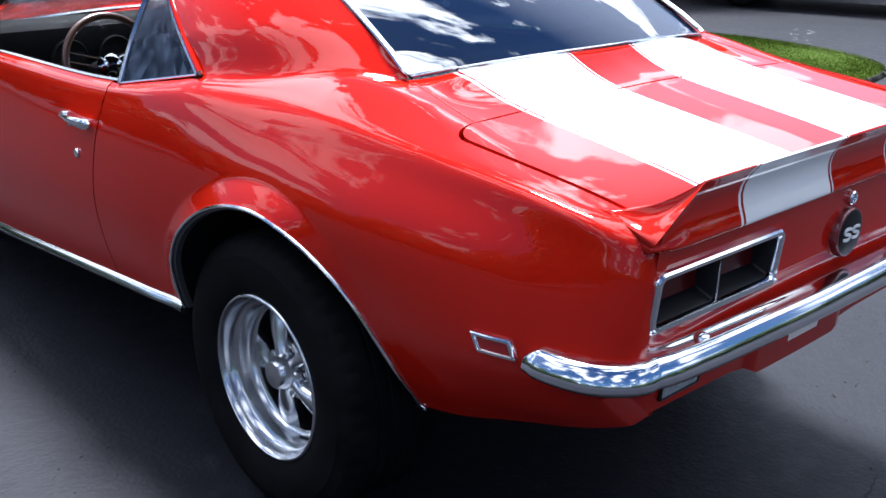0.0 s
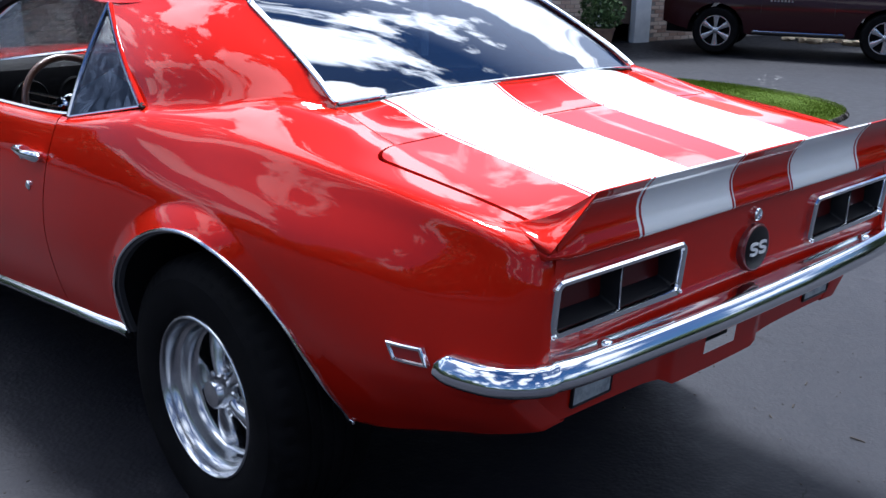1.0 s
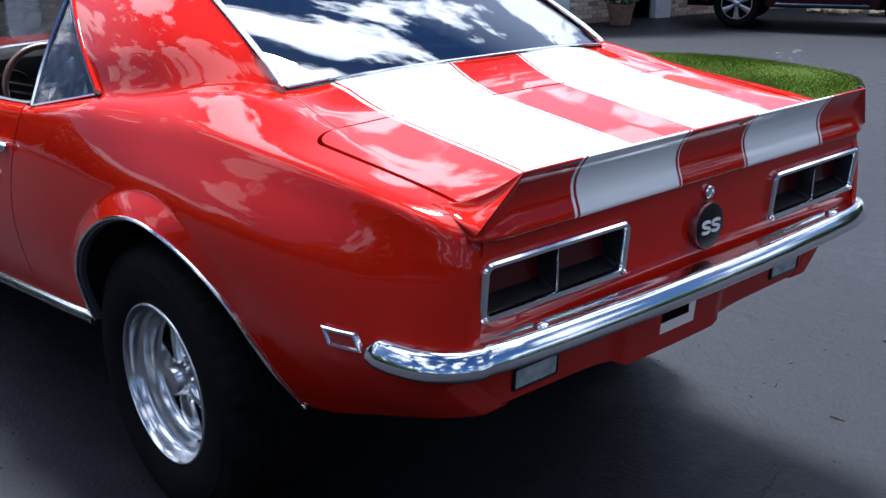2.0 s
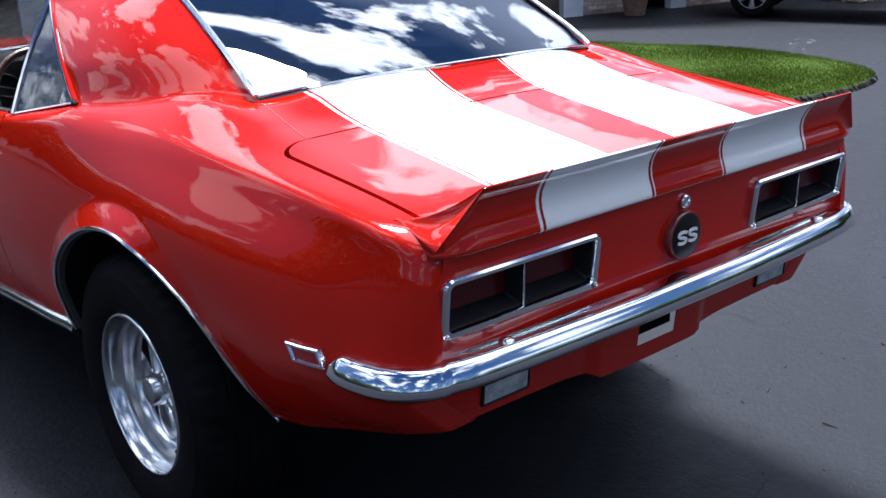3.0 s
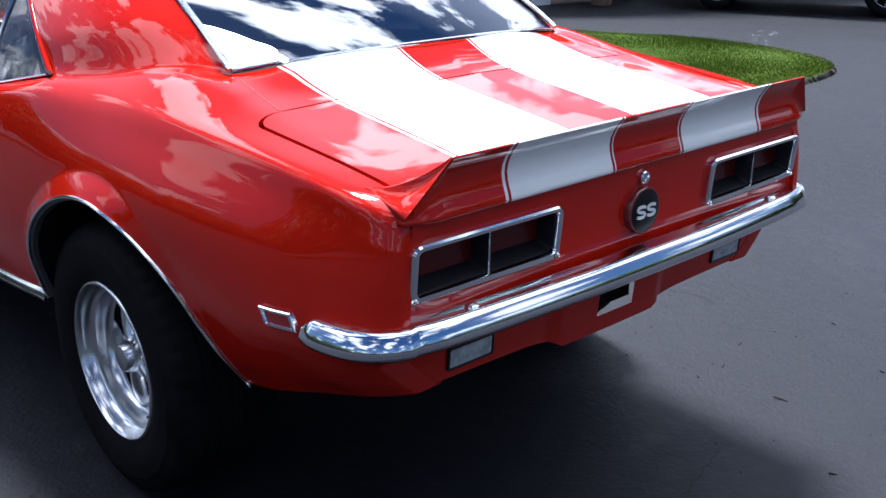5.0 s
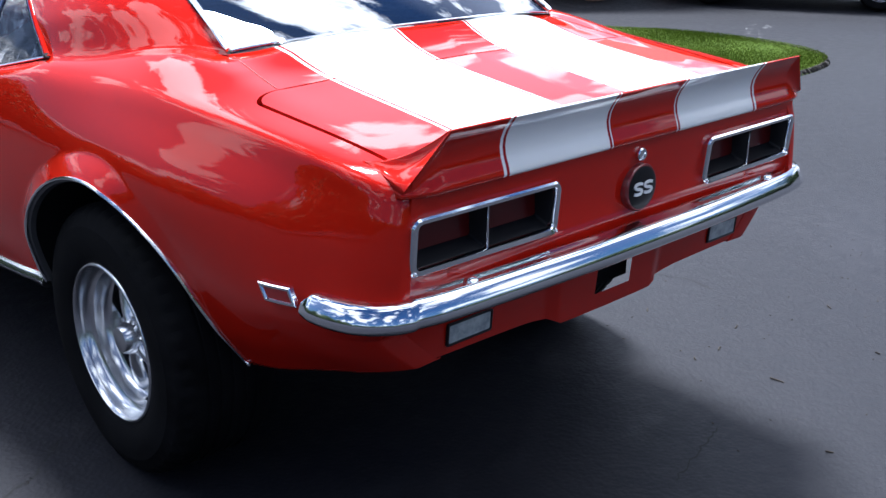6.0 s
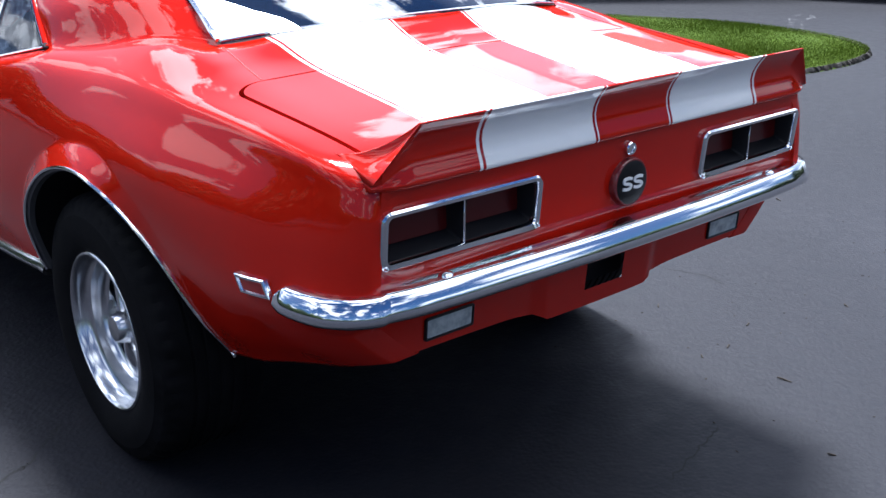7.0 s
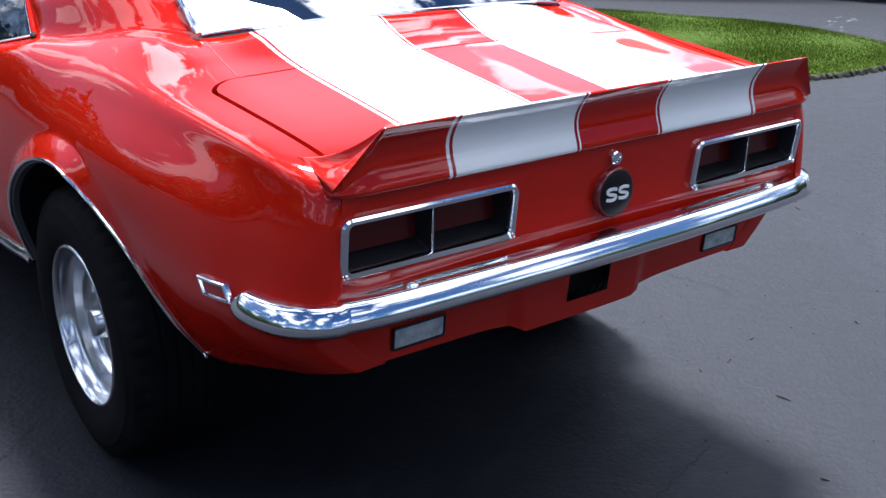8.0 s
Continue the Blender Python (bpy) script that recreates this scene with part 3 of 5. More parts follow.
for i in range(len(zs) - 1):
    for j in range(len(xs) - 1):
        zc, xc = (zs[i] + zs[i + 1]) / 2, abs(xs[j] + xs[j + 1]) / 2
        if TL_Z0 < zc < TL_Z1 and TL_X0 - 0.004 < xc < TL_X1 - 0.008:
            continue
        bm.faces.new((V[i, j], V[i, j + 1], V[i + 1, j + 1], V[i + 1, j]))
part("tail_panel", bm, M_RED, car, sharp=60)


def rounded(x0, x1, z0, z1, r, n=6):
    out = []
    for cx, cz, a in ((x1 - r, z1 - r, 0), (x0 + r, z1 - r, 90), (x0 + r, z0 + r, 180), (x1 - r, z0 + r, 270)):
        for k in range(n + 1):
            s = radians(a + 90 * k / n)
            out.append((cx + r * math.cos(s), cz + r * math.sin(s)))
    return out


def frame_ring(bm, outer_box, inner_box, r0, r1, depth_out, y_of, back):
    """A rounded rectangular frame, proud of the surface y_of, with walls going in to back."""
    rings = []
    for (x0, x1, z0, z1), r, dy in ((outer_box, r0, 0.004), (outer_box, r0, -depth_out * 0.7), ([outer_box[0] + .004, outer_box[1] - .004, outer_box[2] + .004, outer_box[3] - .004], r0 - .004, -depth_out), ([inner_box[0] - .003, inner_box[1] + .003, inner_box[2] - .003, inner_box[3] + .003], r1, -depth_out), (inner_box, r1, -depth_out * 0.6), (inner_box, r1, back)):
        rings.append([Vector((x, y_of(x, z) + dy, z)) for x, z in rounded(x0, x1, z0, z1, r)])
    grid(bm, rings, close_u=True)
    return bm


def tail_light(side):
    x0, x1 = (TL_X0 - 0.010, TL_X1 - 0.010) if side > 0 else (-TL_X1, -TL_X0)
    bm = bmesh.new()
    iw = 0.017
    frame_ring(bm, (x0, x1, TL_Z0, TL_Z1), (x0 + iw, x1 - iw, TL_Z0 + iw, TL_Z1 - iw * 0.8), 0.023, 0.012, 0.014, tail_y, 0.0)
    light = part("tail_light", bm, M_CHROME, car, "rectangular tail lamp in a chrome frame")
    ix0, ix1, iz0, iz1 = x0 + iw, x1 - iw, TL_Z0 + iw, TL_Z1 - iw * 0.8
    xm = (ix0 + ix1) / 2
    for a, b in ((ix0, xm - 0.003), (xm + 0.003, ix1)):
        bm = bmesh.new()
        rings = []
        for dx, dz, dy in ((0, 0, -0.004), (0.010, 0.004, 0.045)):
            rings.append([Vector((px, tail_y(px, pz) + dy, pz)) for px, pz in rounded(a + dx, b - dx, iz0 + (0.022 if dx else 0), iz1 - dz, 0.006, 3)])
        grid(bm, rings, close_u=True)
        part("housing", bm, M_DARK, light)
        bm = bmesh.new()
        pts = [Vector((px, tail_y(px, pz) + 0.042 - 0.012 * (iz1 - pz) / (iz1 - iz0), pz)) for px, pz in rounded(a + 0.009, b - 0.009, iz0 + 0.020, iz1 - 0.003, 0.006, 3)]
        vs = [bm.verts.new(p) for p in pts]
        f = bm.faces.new(vs)
        ins = bmesh.ops.inset_region(bm, faces=[f], thickness=0.008, depth=0.004)
        part("lens", bm, M_LENS, light, "dark red lens")
    bm = bmesh.new()
    box(bm, (xm - 0.0025, tail_y(xm, 0.83) - 0.006, iz0 - 0.004), (xm + 0.0025, tail_y(xm, 0.83) + 0.045, iz1 + 0.002), 0.001, 1)
    part("divider", bm, M_TRIM, light)
    for sx, sz in ((x0 + 0.012, TL_Z0 + 0.010), (x1 - 0.012, TL_Z0 + 0.010)):
        bm = bmesh.new()
        spin(bm, [(-0.019, 0.0005), (-0.018, 0.003), (-0.015, 0.0045), (-0.01, 0.005)], 12, "y", (sx, tail_y(sx, sz), sz))
        part("screw", bm, M_TRIM, light)


tail_light(1)
tail_light(-1)

# spoiler across the rear edge of the deck
spo_foot_y = smooth_knots((0, .52, .62, .70), (-.915, -.910, -.895, -.872))
bm = bmesh.new()
rows = []
for x in sorted(set(np.linspace(-0.70, 0.70, 169).tolist() + [-0.616, 0.616])):
    a = abs(x)
    fy = spo_foot_y(a)
    q = max(0.0, (a - 0.616) / 0.084)
    ty, tz = -1.010 + (-0.868 + 1.010) * q, 1.056 - 0.002 * min(1.0, a / 0.616) + (0.984 - 1.054) * (1 - max(0.0, 1 - q) ** 1.9)      # ridge towards the deck
    fy = max(fy, ty + 0.006)
    fz = top_point(min(a, 0.70), fy).z
    ry, rz = -1.0125 + (-0.982 + 1.0125) * q, 1.0530 + (0.950 - 1.0530) * q                                   # ridge above the tail
    by, bz = -0.992 + 0.022 * q * q, 0.934
    pts = [(fy + 0.03, top_point(min(a, .70), fy + .03).z - 0.012), (fy, fz + 0.001)]
    fy2 = max(fy, ty + 0.004)
    for s in (0.2, 0.4, 0.6, 0.8, 0.92, 0.975):
        pts.append((fy2 + (ty - fy2) * s, fz + (tz - fz) * (s ** 1.3)))
    pts.append((ty, tz))
    for s in (0.04, 0.12, 0.22, 0.34, 0.46, 0.58, 0.70, 0.82, 0.91, 0.96):           # the scooped end
        sag = 0.016 * math.sin(math.pi * s) * math.sin(math.pi * min(1.0, q)) ** 0.7 * (1 - 0.6 * s * q) if q > 0 else 0.0
        pts.append((ty + (ry - ty) * s + 0.3 * sag, tz + (rz - tz) * s - sag))
    pts.append((ry, rz))
    for s in (0.03, 0.08, 0.16, 0.26, 0.4, 0.55, 0.7, 0.82, 0.9):
        c = 0.020 * math.sin(math.pi * min(1.0, s * 1.1)) * max(0.0, 1 - q)
        pts.append((ry + (by - ry) * s + c, rz + (bz + 0.006 - rz) * s))
    pts += [(by - 0.004, bz + 0.007), (by - 0.005, bz + 0.002), (by - 0.001, bz - 0.003), (by + 0.02, bz - 0.004), (by + 0.07, bz - 0.002)]
    rows.append([Vector((x, py, pz)) for py, pz in pts])
vs = grid(bm, rows)
cap(bm, vs[0][::-1])
cap(bm, vs[-1])
part("spoiler", bm, M_STRIPE, car, "red and white striped rear spoiler lip", sharp=110)

# chrome bumper blade, wrapped round the corners


def bumper_path():
    nodes = [(0, -1.046), (.2, -1.044), (.4, -1.036), (.55, -1.027), (.66, -1.014), (.738, -.988), (.787, -.938), (.810, -.872), (.816, -.805)]
    return ribbon(nodes, 10)


bm = bmesh.new()
half = bumper_path()
path = [(-x, y) for x, y in half[:0:-1]] + [(x, y) for x, y in half]
rows = []
for i, (x, y) in enumerate(path):
    a, b = path[max(0, i - 1)], path[min(len(path) - 1, i + 1)]
    t = Vector((b[0] - a[0], b[1] - a[1], 0)).normalized()
    out = Vector((t.y, -t.x, 0))
    zc = 0.699 - 0.004 * (abs(x) > 0.7) + 0.006 * (1 - (abs(x) / 0.8) ** 2)
    end = min(i, len(path) - 1 - i)
    k = min(1.0, (0.25 + end / 5.0)) if end < 4 else 1.0
    k = math.sqrt(k)
    gr = 0.6 * max(0.0, min(1.0, (abs(x) - 0.18) / 0.22)) ** 0.5 * max(0.0, min(1.0, (0.72 - abs(x)) / 0.10))        # a long groove in the top on either side
    prof = [(-0.056, 0.030), (-0.054, 0.0385), (-0.050, 0.0415), (-0.044, 0.0418), (-0.040, 0.0415 - 0.007 * gr), (-0.030, 0.0412 - 0.010 * gr), (-0.021, 0.0412 - 0.007 * gr), (-0.016, 0.0412), (-0.010, 0.0405), (-0.0045, 0.0375), (-0.001, 0.033), (0.005, 0.022), (0.010, 0.010), (0.0118, 0.001), (0.0095, -0.008), (0.002, -0.015), (-0.012, -0.022), (-0.030, -0.026), (-0.044, -0.024)]
    rows.append([Vector((x, y, zc)) + out * (o * k) + Vector((0, 0, h * k)) for o, h in prof])
vs = grid(bm, rows, close_u=True)
cap(bm, vs[0][::-1])
cap(bm, vs[-1])
bumper = part("rear_bumper", bm, M_CHROME, car, "polished chrome wraparound bumper", sharp=60)
for sx in (-0.544, 0.544):
    bm = bmesh.new()
    spin(bm, [(0.0, 0.016), (0.004, 0.0155), (0.008, 0.012), (0.010, 0.006), (0.0105, 0.0004)], 16, "z", (sx, -0.996, 0.738))
    part("bolt", bm, M_CHROME, bumper)

# valance under the bumper, wrapped into the lower quarters
val_low = smooth_knots((0, .165, .205, .30, .60, .645), (.507, .509, .528, .538, .542, .541))


def val_y(a, z):
    """The valance leans forward above its fold and tucks in behind the quarters."""
    return -0.905 - (0.20 if z > 0.60 else 0.06) * (z - 0.60)


HOLE = (-0.05, 0.082, 0.549, 0.617)
bm = bmesh.new()
xs = sorted(set([round(v, 4) for v in np.linspace(-0.622, 0.622, 67)] + [HOLE[0], HOLE[1]]))
V = {}
for j, x in enumerate(xs):
    a = abs(x)
    zb = val_low(min(a, 0.645))
    zz = [0.70, 0.66, HOLE[3], HOLE[2], (HOLE[2] + zb) / 2 if zb < HOLE[2] else zb + 0.0, zb]
    if zb >= HOLE[2] - 0.004:
        zz = [0.70, 0.66, 0.617, 0.585, 0.5 * (0.585 + zb), zb]
    for i, z in enumerate(zz):
        y = val_y(a, z) - (0.012 if a < 0.19 and z < 0.64 else 0)
        k = max(0.0, (a - 0.45) / 0.172)
        wide = float(np.interp(z, (0.541, 0.60, 0.66, 0.70), (0.618, 0.640, 0.668, 0.690)))
        yq = -0.70 - 0.278 * (1 - 0.262 * min(1.0, max(0.0, (0.70 - z) / 0.07)))
        y += (yq + 0.006 - y) * k ** 2
        V[i, j] = bm.verts.new((x + math.copysign((wide - 0.622) * k, x), y, z))
    V[6, j] = bm.verts.new((x, V[5, j].co.y + 0.03, V[5, j].co.z + 0.002))
for i in range(6):
    for j in range(len(xs) - 1):
        if i == 2 and HOLE[0] - 1e-6 <= xs[j] and xs[j + 1] <= HOLE[1] + 1e-6:
            continue
        bm.faces.new((V[i, j], V[i, j + 1], V[i + 1, j + 1], V[i + 1, j]))
part("rear_valance", bm, M_RED, car, sharp=45)
# dark board added behind the hole, stands in for the shade inside
bm = bmesh.new()
box(bm, (HOLE[0] - 0.01, -0.86, HOLE[2] - 0.012), (HOLE[1] + 0.060, -0.85, HOLE[3] + 0.01))
part("plate_recess", bm, M_DARK, car)

# reversing lamps
for sx in (-0.460, 0.496):
    s0, s1, z0, z1 = sx - 0.067, sx + 0.067, 0.560, 0.613
    fy = lambda x, z: val_y(abs(x), z)
    bm = bmesh.new()
    frame_ring(bm, (s0, s1, z0, z1), (s0 + .006, s1 - .006, z0 + .006, z1 - .006), 0.006, 0.004, 0.007, fy, 0.0)
    lamp = part("reversing_lamp", bm, M_DARK, car, "small rectangular reversing lamp")
    bm = bmesh.new()
    vs = [bm.verts.new((x, fy(x, z) - 0.004, z)) for x, z in rounded(s0 + .006, s1 - .006, z0 + .006, z1 - .006, 0.004, 3)]
    bmesh.ops.inset_region(bm, faces=[bm.faces.new(vs)], thickness=0.006, depth=0.003)
    part("lens", bm, M_CLEAR, lamp, "milky clear lens")

# badge and lock on the tail panel
bm = bmesh.new()
EMB = (0.004, 0.819)
spin(bm, [(0.006, 0.056), (-0.014, 0.056), (-0.018, 0.053), (-0.018, 0.050)], 40, "y", (EMB[0], tail_y(*EMB), EMB[1]))
badge = part("fuel_cap_badge", bm, mat("badge_red", (0.16, 0.01, 0.012), 0.3, coat=0.6), car, "round black badge with white marks")
bm = bmesh.new()
spin(bm, [(-0.0175, 0.0505), (-0.0195, 0.046), (-0.0205, 0.02), (-0.0205, 0.0003)], 40, "y", (EMB[0], tail_y(*EMB), EMB[1]))
part("badge_face", bm, M_BADGE, badge)
for k in (-1, 1):
    bm = bmesh.new()
    pts = [(0.017, 0.0125), (0.004, 0.0155), (-0.012, 0.013), (-0.0145, 0.006), (-0.006, 0.001), (0.008, -0.002), (0.0145, -0.007), (0.010, -0.014), (-0.004, -0.0155), (-0.017, -0.0125)]
    cv = ribbon(pts, 6)
    cx = EMB[0] + k * 0.0180
    rows = []
    for i, q in enumerate(cv):
        a, b = cv[max(0, i - 1)], cv[min(len(cv) - 1, i + 1)]
        t = (b - a) / max(np.linalg.norm(b - a), 1e-9)
        nrm = np.array([-t[1], t[0]]) * 0.0034
        c = np.array([cx + q[0] * 0.86, EMB[1] + q[1] * 0.80])
        yy = tail_y(*EMB) - 0.0228
        rows.append([Vector((c[0] + sg * nrm[0], yy + dy, c[1] + sg * nrm[1])) for sg, dy in ((-1, 0), (1, 0), (1, 0.003), (-1, 0.003))])
    vs = grid(bm, rows, close_u=True)
    cap(bm, vs[0])
    cap(bm, vs[-1][::-1])
    part("white_mark", bm, M_WHITE_MARK, badge, flat=True)
bm = bmesh.new()
spin(bm, [(0.004, 0.0155), (-0.008, 0.0155), (-0.011, 0.013), (-0.011, 0.009), (-0.008, 0.008), (-0.008, 0.0004)], 24, "y", (0.0, tail_y(0, 0.897), 0.897))
part("trunk_lock", bm, M_CHROME, car)


# side markers
def marker(side):
    c0 = Vector((0.0, -0.664, 0.722))
    bm = bmesh.new()
    def on(u, v, d):
        y = -0.680 - 0.088 * u
        z = 0.725 + 0.006 * u - 0.038 * v
        p = side_point(y - 0.016 * v, z)
        return Vector((side * (p.x + d), p.y, p.z))
    rings = []
    for m, d in ((0, -0.002), (0, 0.008), (0.02, 0.011), (0.075, 0.011), (0.10, 0.004)):
        mv = m * 2.1
        rings.append([on(u, v, d) for u, v in ((m, mv), (0.5, mv), (1 - m, mv), (1 - m, 0.5), (1 - m, 1 - mv), (0.5, 1 - mv), (m, 1 - mv), (m, 0.5))])
    grid(bm, rings, close_u=True)
    mk = part("side_marker", bm, M_CHROME, car, "chrome framed side marker lamp", sharp=25)
    bm = bmesh.new()
    grid(bm, [[on(u, v, 0.0065) for u in np.linspace(0.09, 0.91, 5)] for v in np.linspace(0.19, 0.81, 3)])
    part("lens", bm, mat("marker_lens", (0.30, 0.006, 0.005), 0.15, coat=1.0), mk, "red lens")


marker(-1)
marker(1)


# bright lip round the wheel openings and along the sill
def arch_lip(side):
    bm = bmesh.new()
    pts = []
    for q in np.linspace(radians(190), radians(-10), 90):
        y, z = ARCH_Y - ARCH_RY * math.cos(q), ARCH_Z + ARCH_RZ * math.sin(q)
        if z < low_z(y) - 0.004:
            continue
        if z < ARCH_Z:
            y = ARCH_Y - math.copysign(ARCH_RY, math.cos(q))
        p = side_point(ARCH_Y + (y - ARCH_Y) * 1.004, ARCH_Z + (z - ARCH_Z) * 1.004)
        pts.append(Vector((side * (p.x + 0.002), ARCH_Y + (y - ARCH_Y) * 0.995, ARCH_Z + (z - ARCH_Z) * 0.995)))
    tube(bm, pts, 0.0046, 8)
    lip = part("arch_trim", bm, M_TRIM, car, "bright wheel opening trim")
    # the return flange behind the bright edge
    bm = bmesh.new()
    rows = []
    for p in pts:
        c = Vector((0, ARCH_Y - p.y, ARCH_Z - p.z)).normalized()
        rows.append([p + Vector((-side * 0.003, 0, 0)), p + c * 0.010 + Vector((-side * 0.008, 0, 0)), p + c * 0.012 + Vector((-side * 0.022, 0, 0))])
    grid(bm, rows)
    part("return_flange", bm, M_FLANGE, lip)
    tip = min(pts, key=lambda p: p.y + p.z)
    bm = bmesh.new()
    box(bm, (tip.x - 0.004, tip.y - 0.016, tip.z - 0.008), (tip.x + 0.004, tip.y + 0.006, tip.z + 0.004), 0.002, 1)
    part("end_clip", bm, M_TRIM, lip)
    return lip


def sill(side):
    bm = bmesh.new()
    rows = []
    for y in np.linspace(0.37, 2.36, 40):
        p = side_point(y, low_z(y))
        prof = ((-0.003, 0.020), (0.002, 0.019), (0.012, 0.008), (0.017, -0.002), (0.015, -0.010), (0.006, -0.017), (-0.01, -0.018))
        rows.append([Vector((side * (p.x + o), y, p.z + h)) for o, h in prof])
    vs = grid(bm, rows, close_u=True)
    cap(bm, vs[0])
    cap(bm, vs[-1][::-1])
    part("sill_trim", bm, M_TRIM, car, "bright sill moulding")


for _s in (-1, 1):
    arch_lip(_s)
    sill(_s)


# doors with handle and lock
def door(side):
    bm = bmesh.new()
    rows = []
    for k in range(45):
        s = k / 44
        row = []
        for j in range(35):
            # iterate the height at this station so that the rear edge follows the gap
            ym = DOOR_Y + (DOOR_FRONT - DOOR_Y) * s
            zt, zb = sec(ym)[1][0, 1], bottom(ym)
            z = zt + (zb - zt) * j / 34
            y0 = door_seam(z) + 0.003
            y = y0 + (DOOR_FRONT - y0) * s
            p = side_point(y, z, False)
            row.append(Vector((side * p.x, p.y, p.z)))
        ty = row[0].y
        row = [Vector((side * (sec(ty)[0][-1, 0] - o), ty, top_point(sec(ty)[0][-1, 0] - o, ty).z)) for o in (0.032, 0.026, 0.018, 0.010)] + row
        row = [row[0] + Vector((0, 0, -0.03))] + row
        rows.append(row)
    rows.insert(0, [p + Vector((-side * 0.03, 0.0, 0)) for p in rows[0]])
    rows.append([p + Vector((-side * 0.03, 0.0, 0)) for p in rows[-1]])
    grid(bm, rows)
    d = part("door", bm, M_RED, car, "glossy red car door", sharp=50)
    # push button handle: two feet, a grip with a flared end
    bm = bmesh.new()
    y0, y1 = 0.955, 0.764
    rows = []
    for s in np.linspace(0, 1, 15):
        y = y0 + (y1 - y0) * s
        z = 0.851 + 0.004 * s
        p = side_point(y, z, False)
        off = 0.018 + 0.012 * math.sin(math.pi * s)
        rnd = math.sqrt(max(0.05, 1 - max(0.0, (s - 0.8) / 0.2) ** 2))
        w, h = (0.007 + 0.005 * s) * rnd, (0.007 + 0.013 * s ** 1.5) * rnd
        rows.append([Vector((side * (p.x + off + w * math.cos(a)), y, z + h * math.sin(a))) for a in np.linspace(0, 2 * math.pi, 10, endpoint=False)])
    vs = grid(bm, rows, close_u=True)
    cap(bm, vs[0])
    cap(bm, vs[-1][::-1])
    for fy in (0.940, 0.800):
        p = side_point(fy, 0.853, False)
        box(bm, (min(side * (p.x - 0.004), side * (p.x + 0.020)), fy - 0.014, 0.845), (max(side * (p.x - 0.004), side * (p.x + 0.020)), fy + 0.014, 0.863), 0.004, 2)
    handle = part("door_handle", bm, M_CHROME, d, "chrome push-button handle")
    p = side_point(0.860, 0.846, False)
    bm = bmesh.new()
    spin(bm, [(0.0, 0.010), (0.030, 0.010), (0.034, 0.008), (0.036, 0.0004)], 16, "x", (0, 0.860, 0.846))
    for v in bm.verts:
        v.co.x = side * (v.co.x + p.x)
    part("push_button", bm, M_CHROME, handle)
    p = side_point(0.862, 0.757, False)
    bm = bmesh.new()
    spin(bm, [(-0.004, 0.014), (0.004, 0.014), (0.007, 0.011), (0.007, 0.0004)], 20, "x", (0, 0.862, 0.757))
    for v in bm.verts:
        v.co.x = side * (v.co.x + p.x)
    part("door_lock", bm, M_CHROME, d)


door(-1)
door(1)


# front wings, bonnet and front panel
def wing(side):
    bm = bmesh.new()
    rows = []
    for y in stations(DOOR_FRONT + 0.004, 3.65, 0.05, ((2.75, 0.38),)):
        z1, z0 = bottom(y), sec(y)[1][0, 1]
        cx = sec(y)[0][-1, 0]
        row = [top_point(cx - 0.08 * (1 - k / 5), y) for k in range(5)] + [side_point(y, z0 + (z1 - z0) * k / 24) for k in range(25)]
        row.append(row[-1] + Vector((-0.03, 0, 0)))
        rows.append([Vector((side * p.x, p.y, p.z)) for p in row])
    grid(bm, rows)
    part("front_wing", bm, M_RED, car, sharp=50)


wing(-1)
wing(1)
bm = bmesh.new()
rows = []
for y in stations(1.86, 3.65, 0.06):
    w = sec(y)[0][-1, 0] - 0.083
    rows.append([Vector((x, y, top_point(abs(x), y).z)) for x in np.linspace(-w, w, 41)])
grid(bm, rows)
part("bonnet", bm, M_RED, car, "plain red bonnet")
bm = bmesh.new()
s = np.concatenate(sec(3.65))
rows = [[Vector((x, 3.65, z)) for x, z in s], [Vector((0.0, 3.68, z)) for x, z in s], [Vector((-x, 3.65, z)) for x, z in s]]
grid(bm, rows)
part("front_panel", bm, M_RED, car)

# underside, wheel housings
bm = bmesh.new()
rows = []
for y in np.linspace(-0.84, 3.6, 24):
    w = 0.56 if abs(y) < 0.5 or abs(y - 2.75) < 0.45 else low_x(y) - 0.015
    z = max(0.30, low_z(y) - 0.01) if y > 0.3 else 0.58
    rows.append([Vector((x, y, z)) for x in (-w, -0.3, 0, 0.3, w)])
grid(bm, rows)
part("floor_pan", bm, M_UNDER, car)
for cy, zz, ry, rz in ((ARCH_Y, ARCH_Z, ARCH_RY - 0.012, ARCH_RZ - 0.012), (2.75, 0.30, 0.372, 0.372)):
    for side in (-1, 1):
        bm = bmesh.new()
        rows = []
        for q in np.linspace(radians(-8), radians(188), 56):
            c, d = math.cos(q), math.sin(q)
            if d < 0:
                c, d = math.copysign(1, c), d * 0.6
            y, z = cy + ry * c, zz + rz * d
            xo = side_point(cy + (ry + 0.012) * c, max(zz + (rz + 0.012) * d, low_z(y) + 0.002)).x - 0.012
            rows.append([Vector((side * h, cy + ry * k * c, zz + rz * k * d)) for h, k in ((xo, 1), ((xo + 0.5) / 2, 1), (0.50, 1), (0.50, 0.6), (0.50, 0.05))])
        grid(bm, rows)
        part("wheel_housing", bm, M_UNDER, car)
bm = bmesh.new()
tube(bm, [(-0.62, 0, WHEEL_Z), (0.62, 0, WHEEL_Z)], 0.045, 12)
spin(bm, [(-0.13, 0.04), (-0.10, 0.10), (0, 0.14), (0.10, 0.10), (0.13, 0.04)], 20, "x", (0, 0, WHEEL_Z))
part("rear_axle", bm, M_UNDER, car)


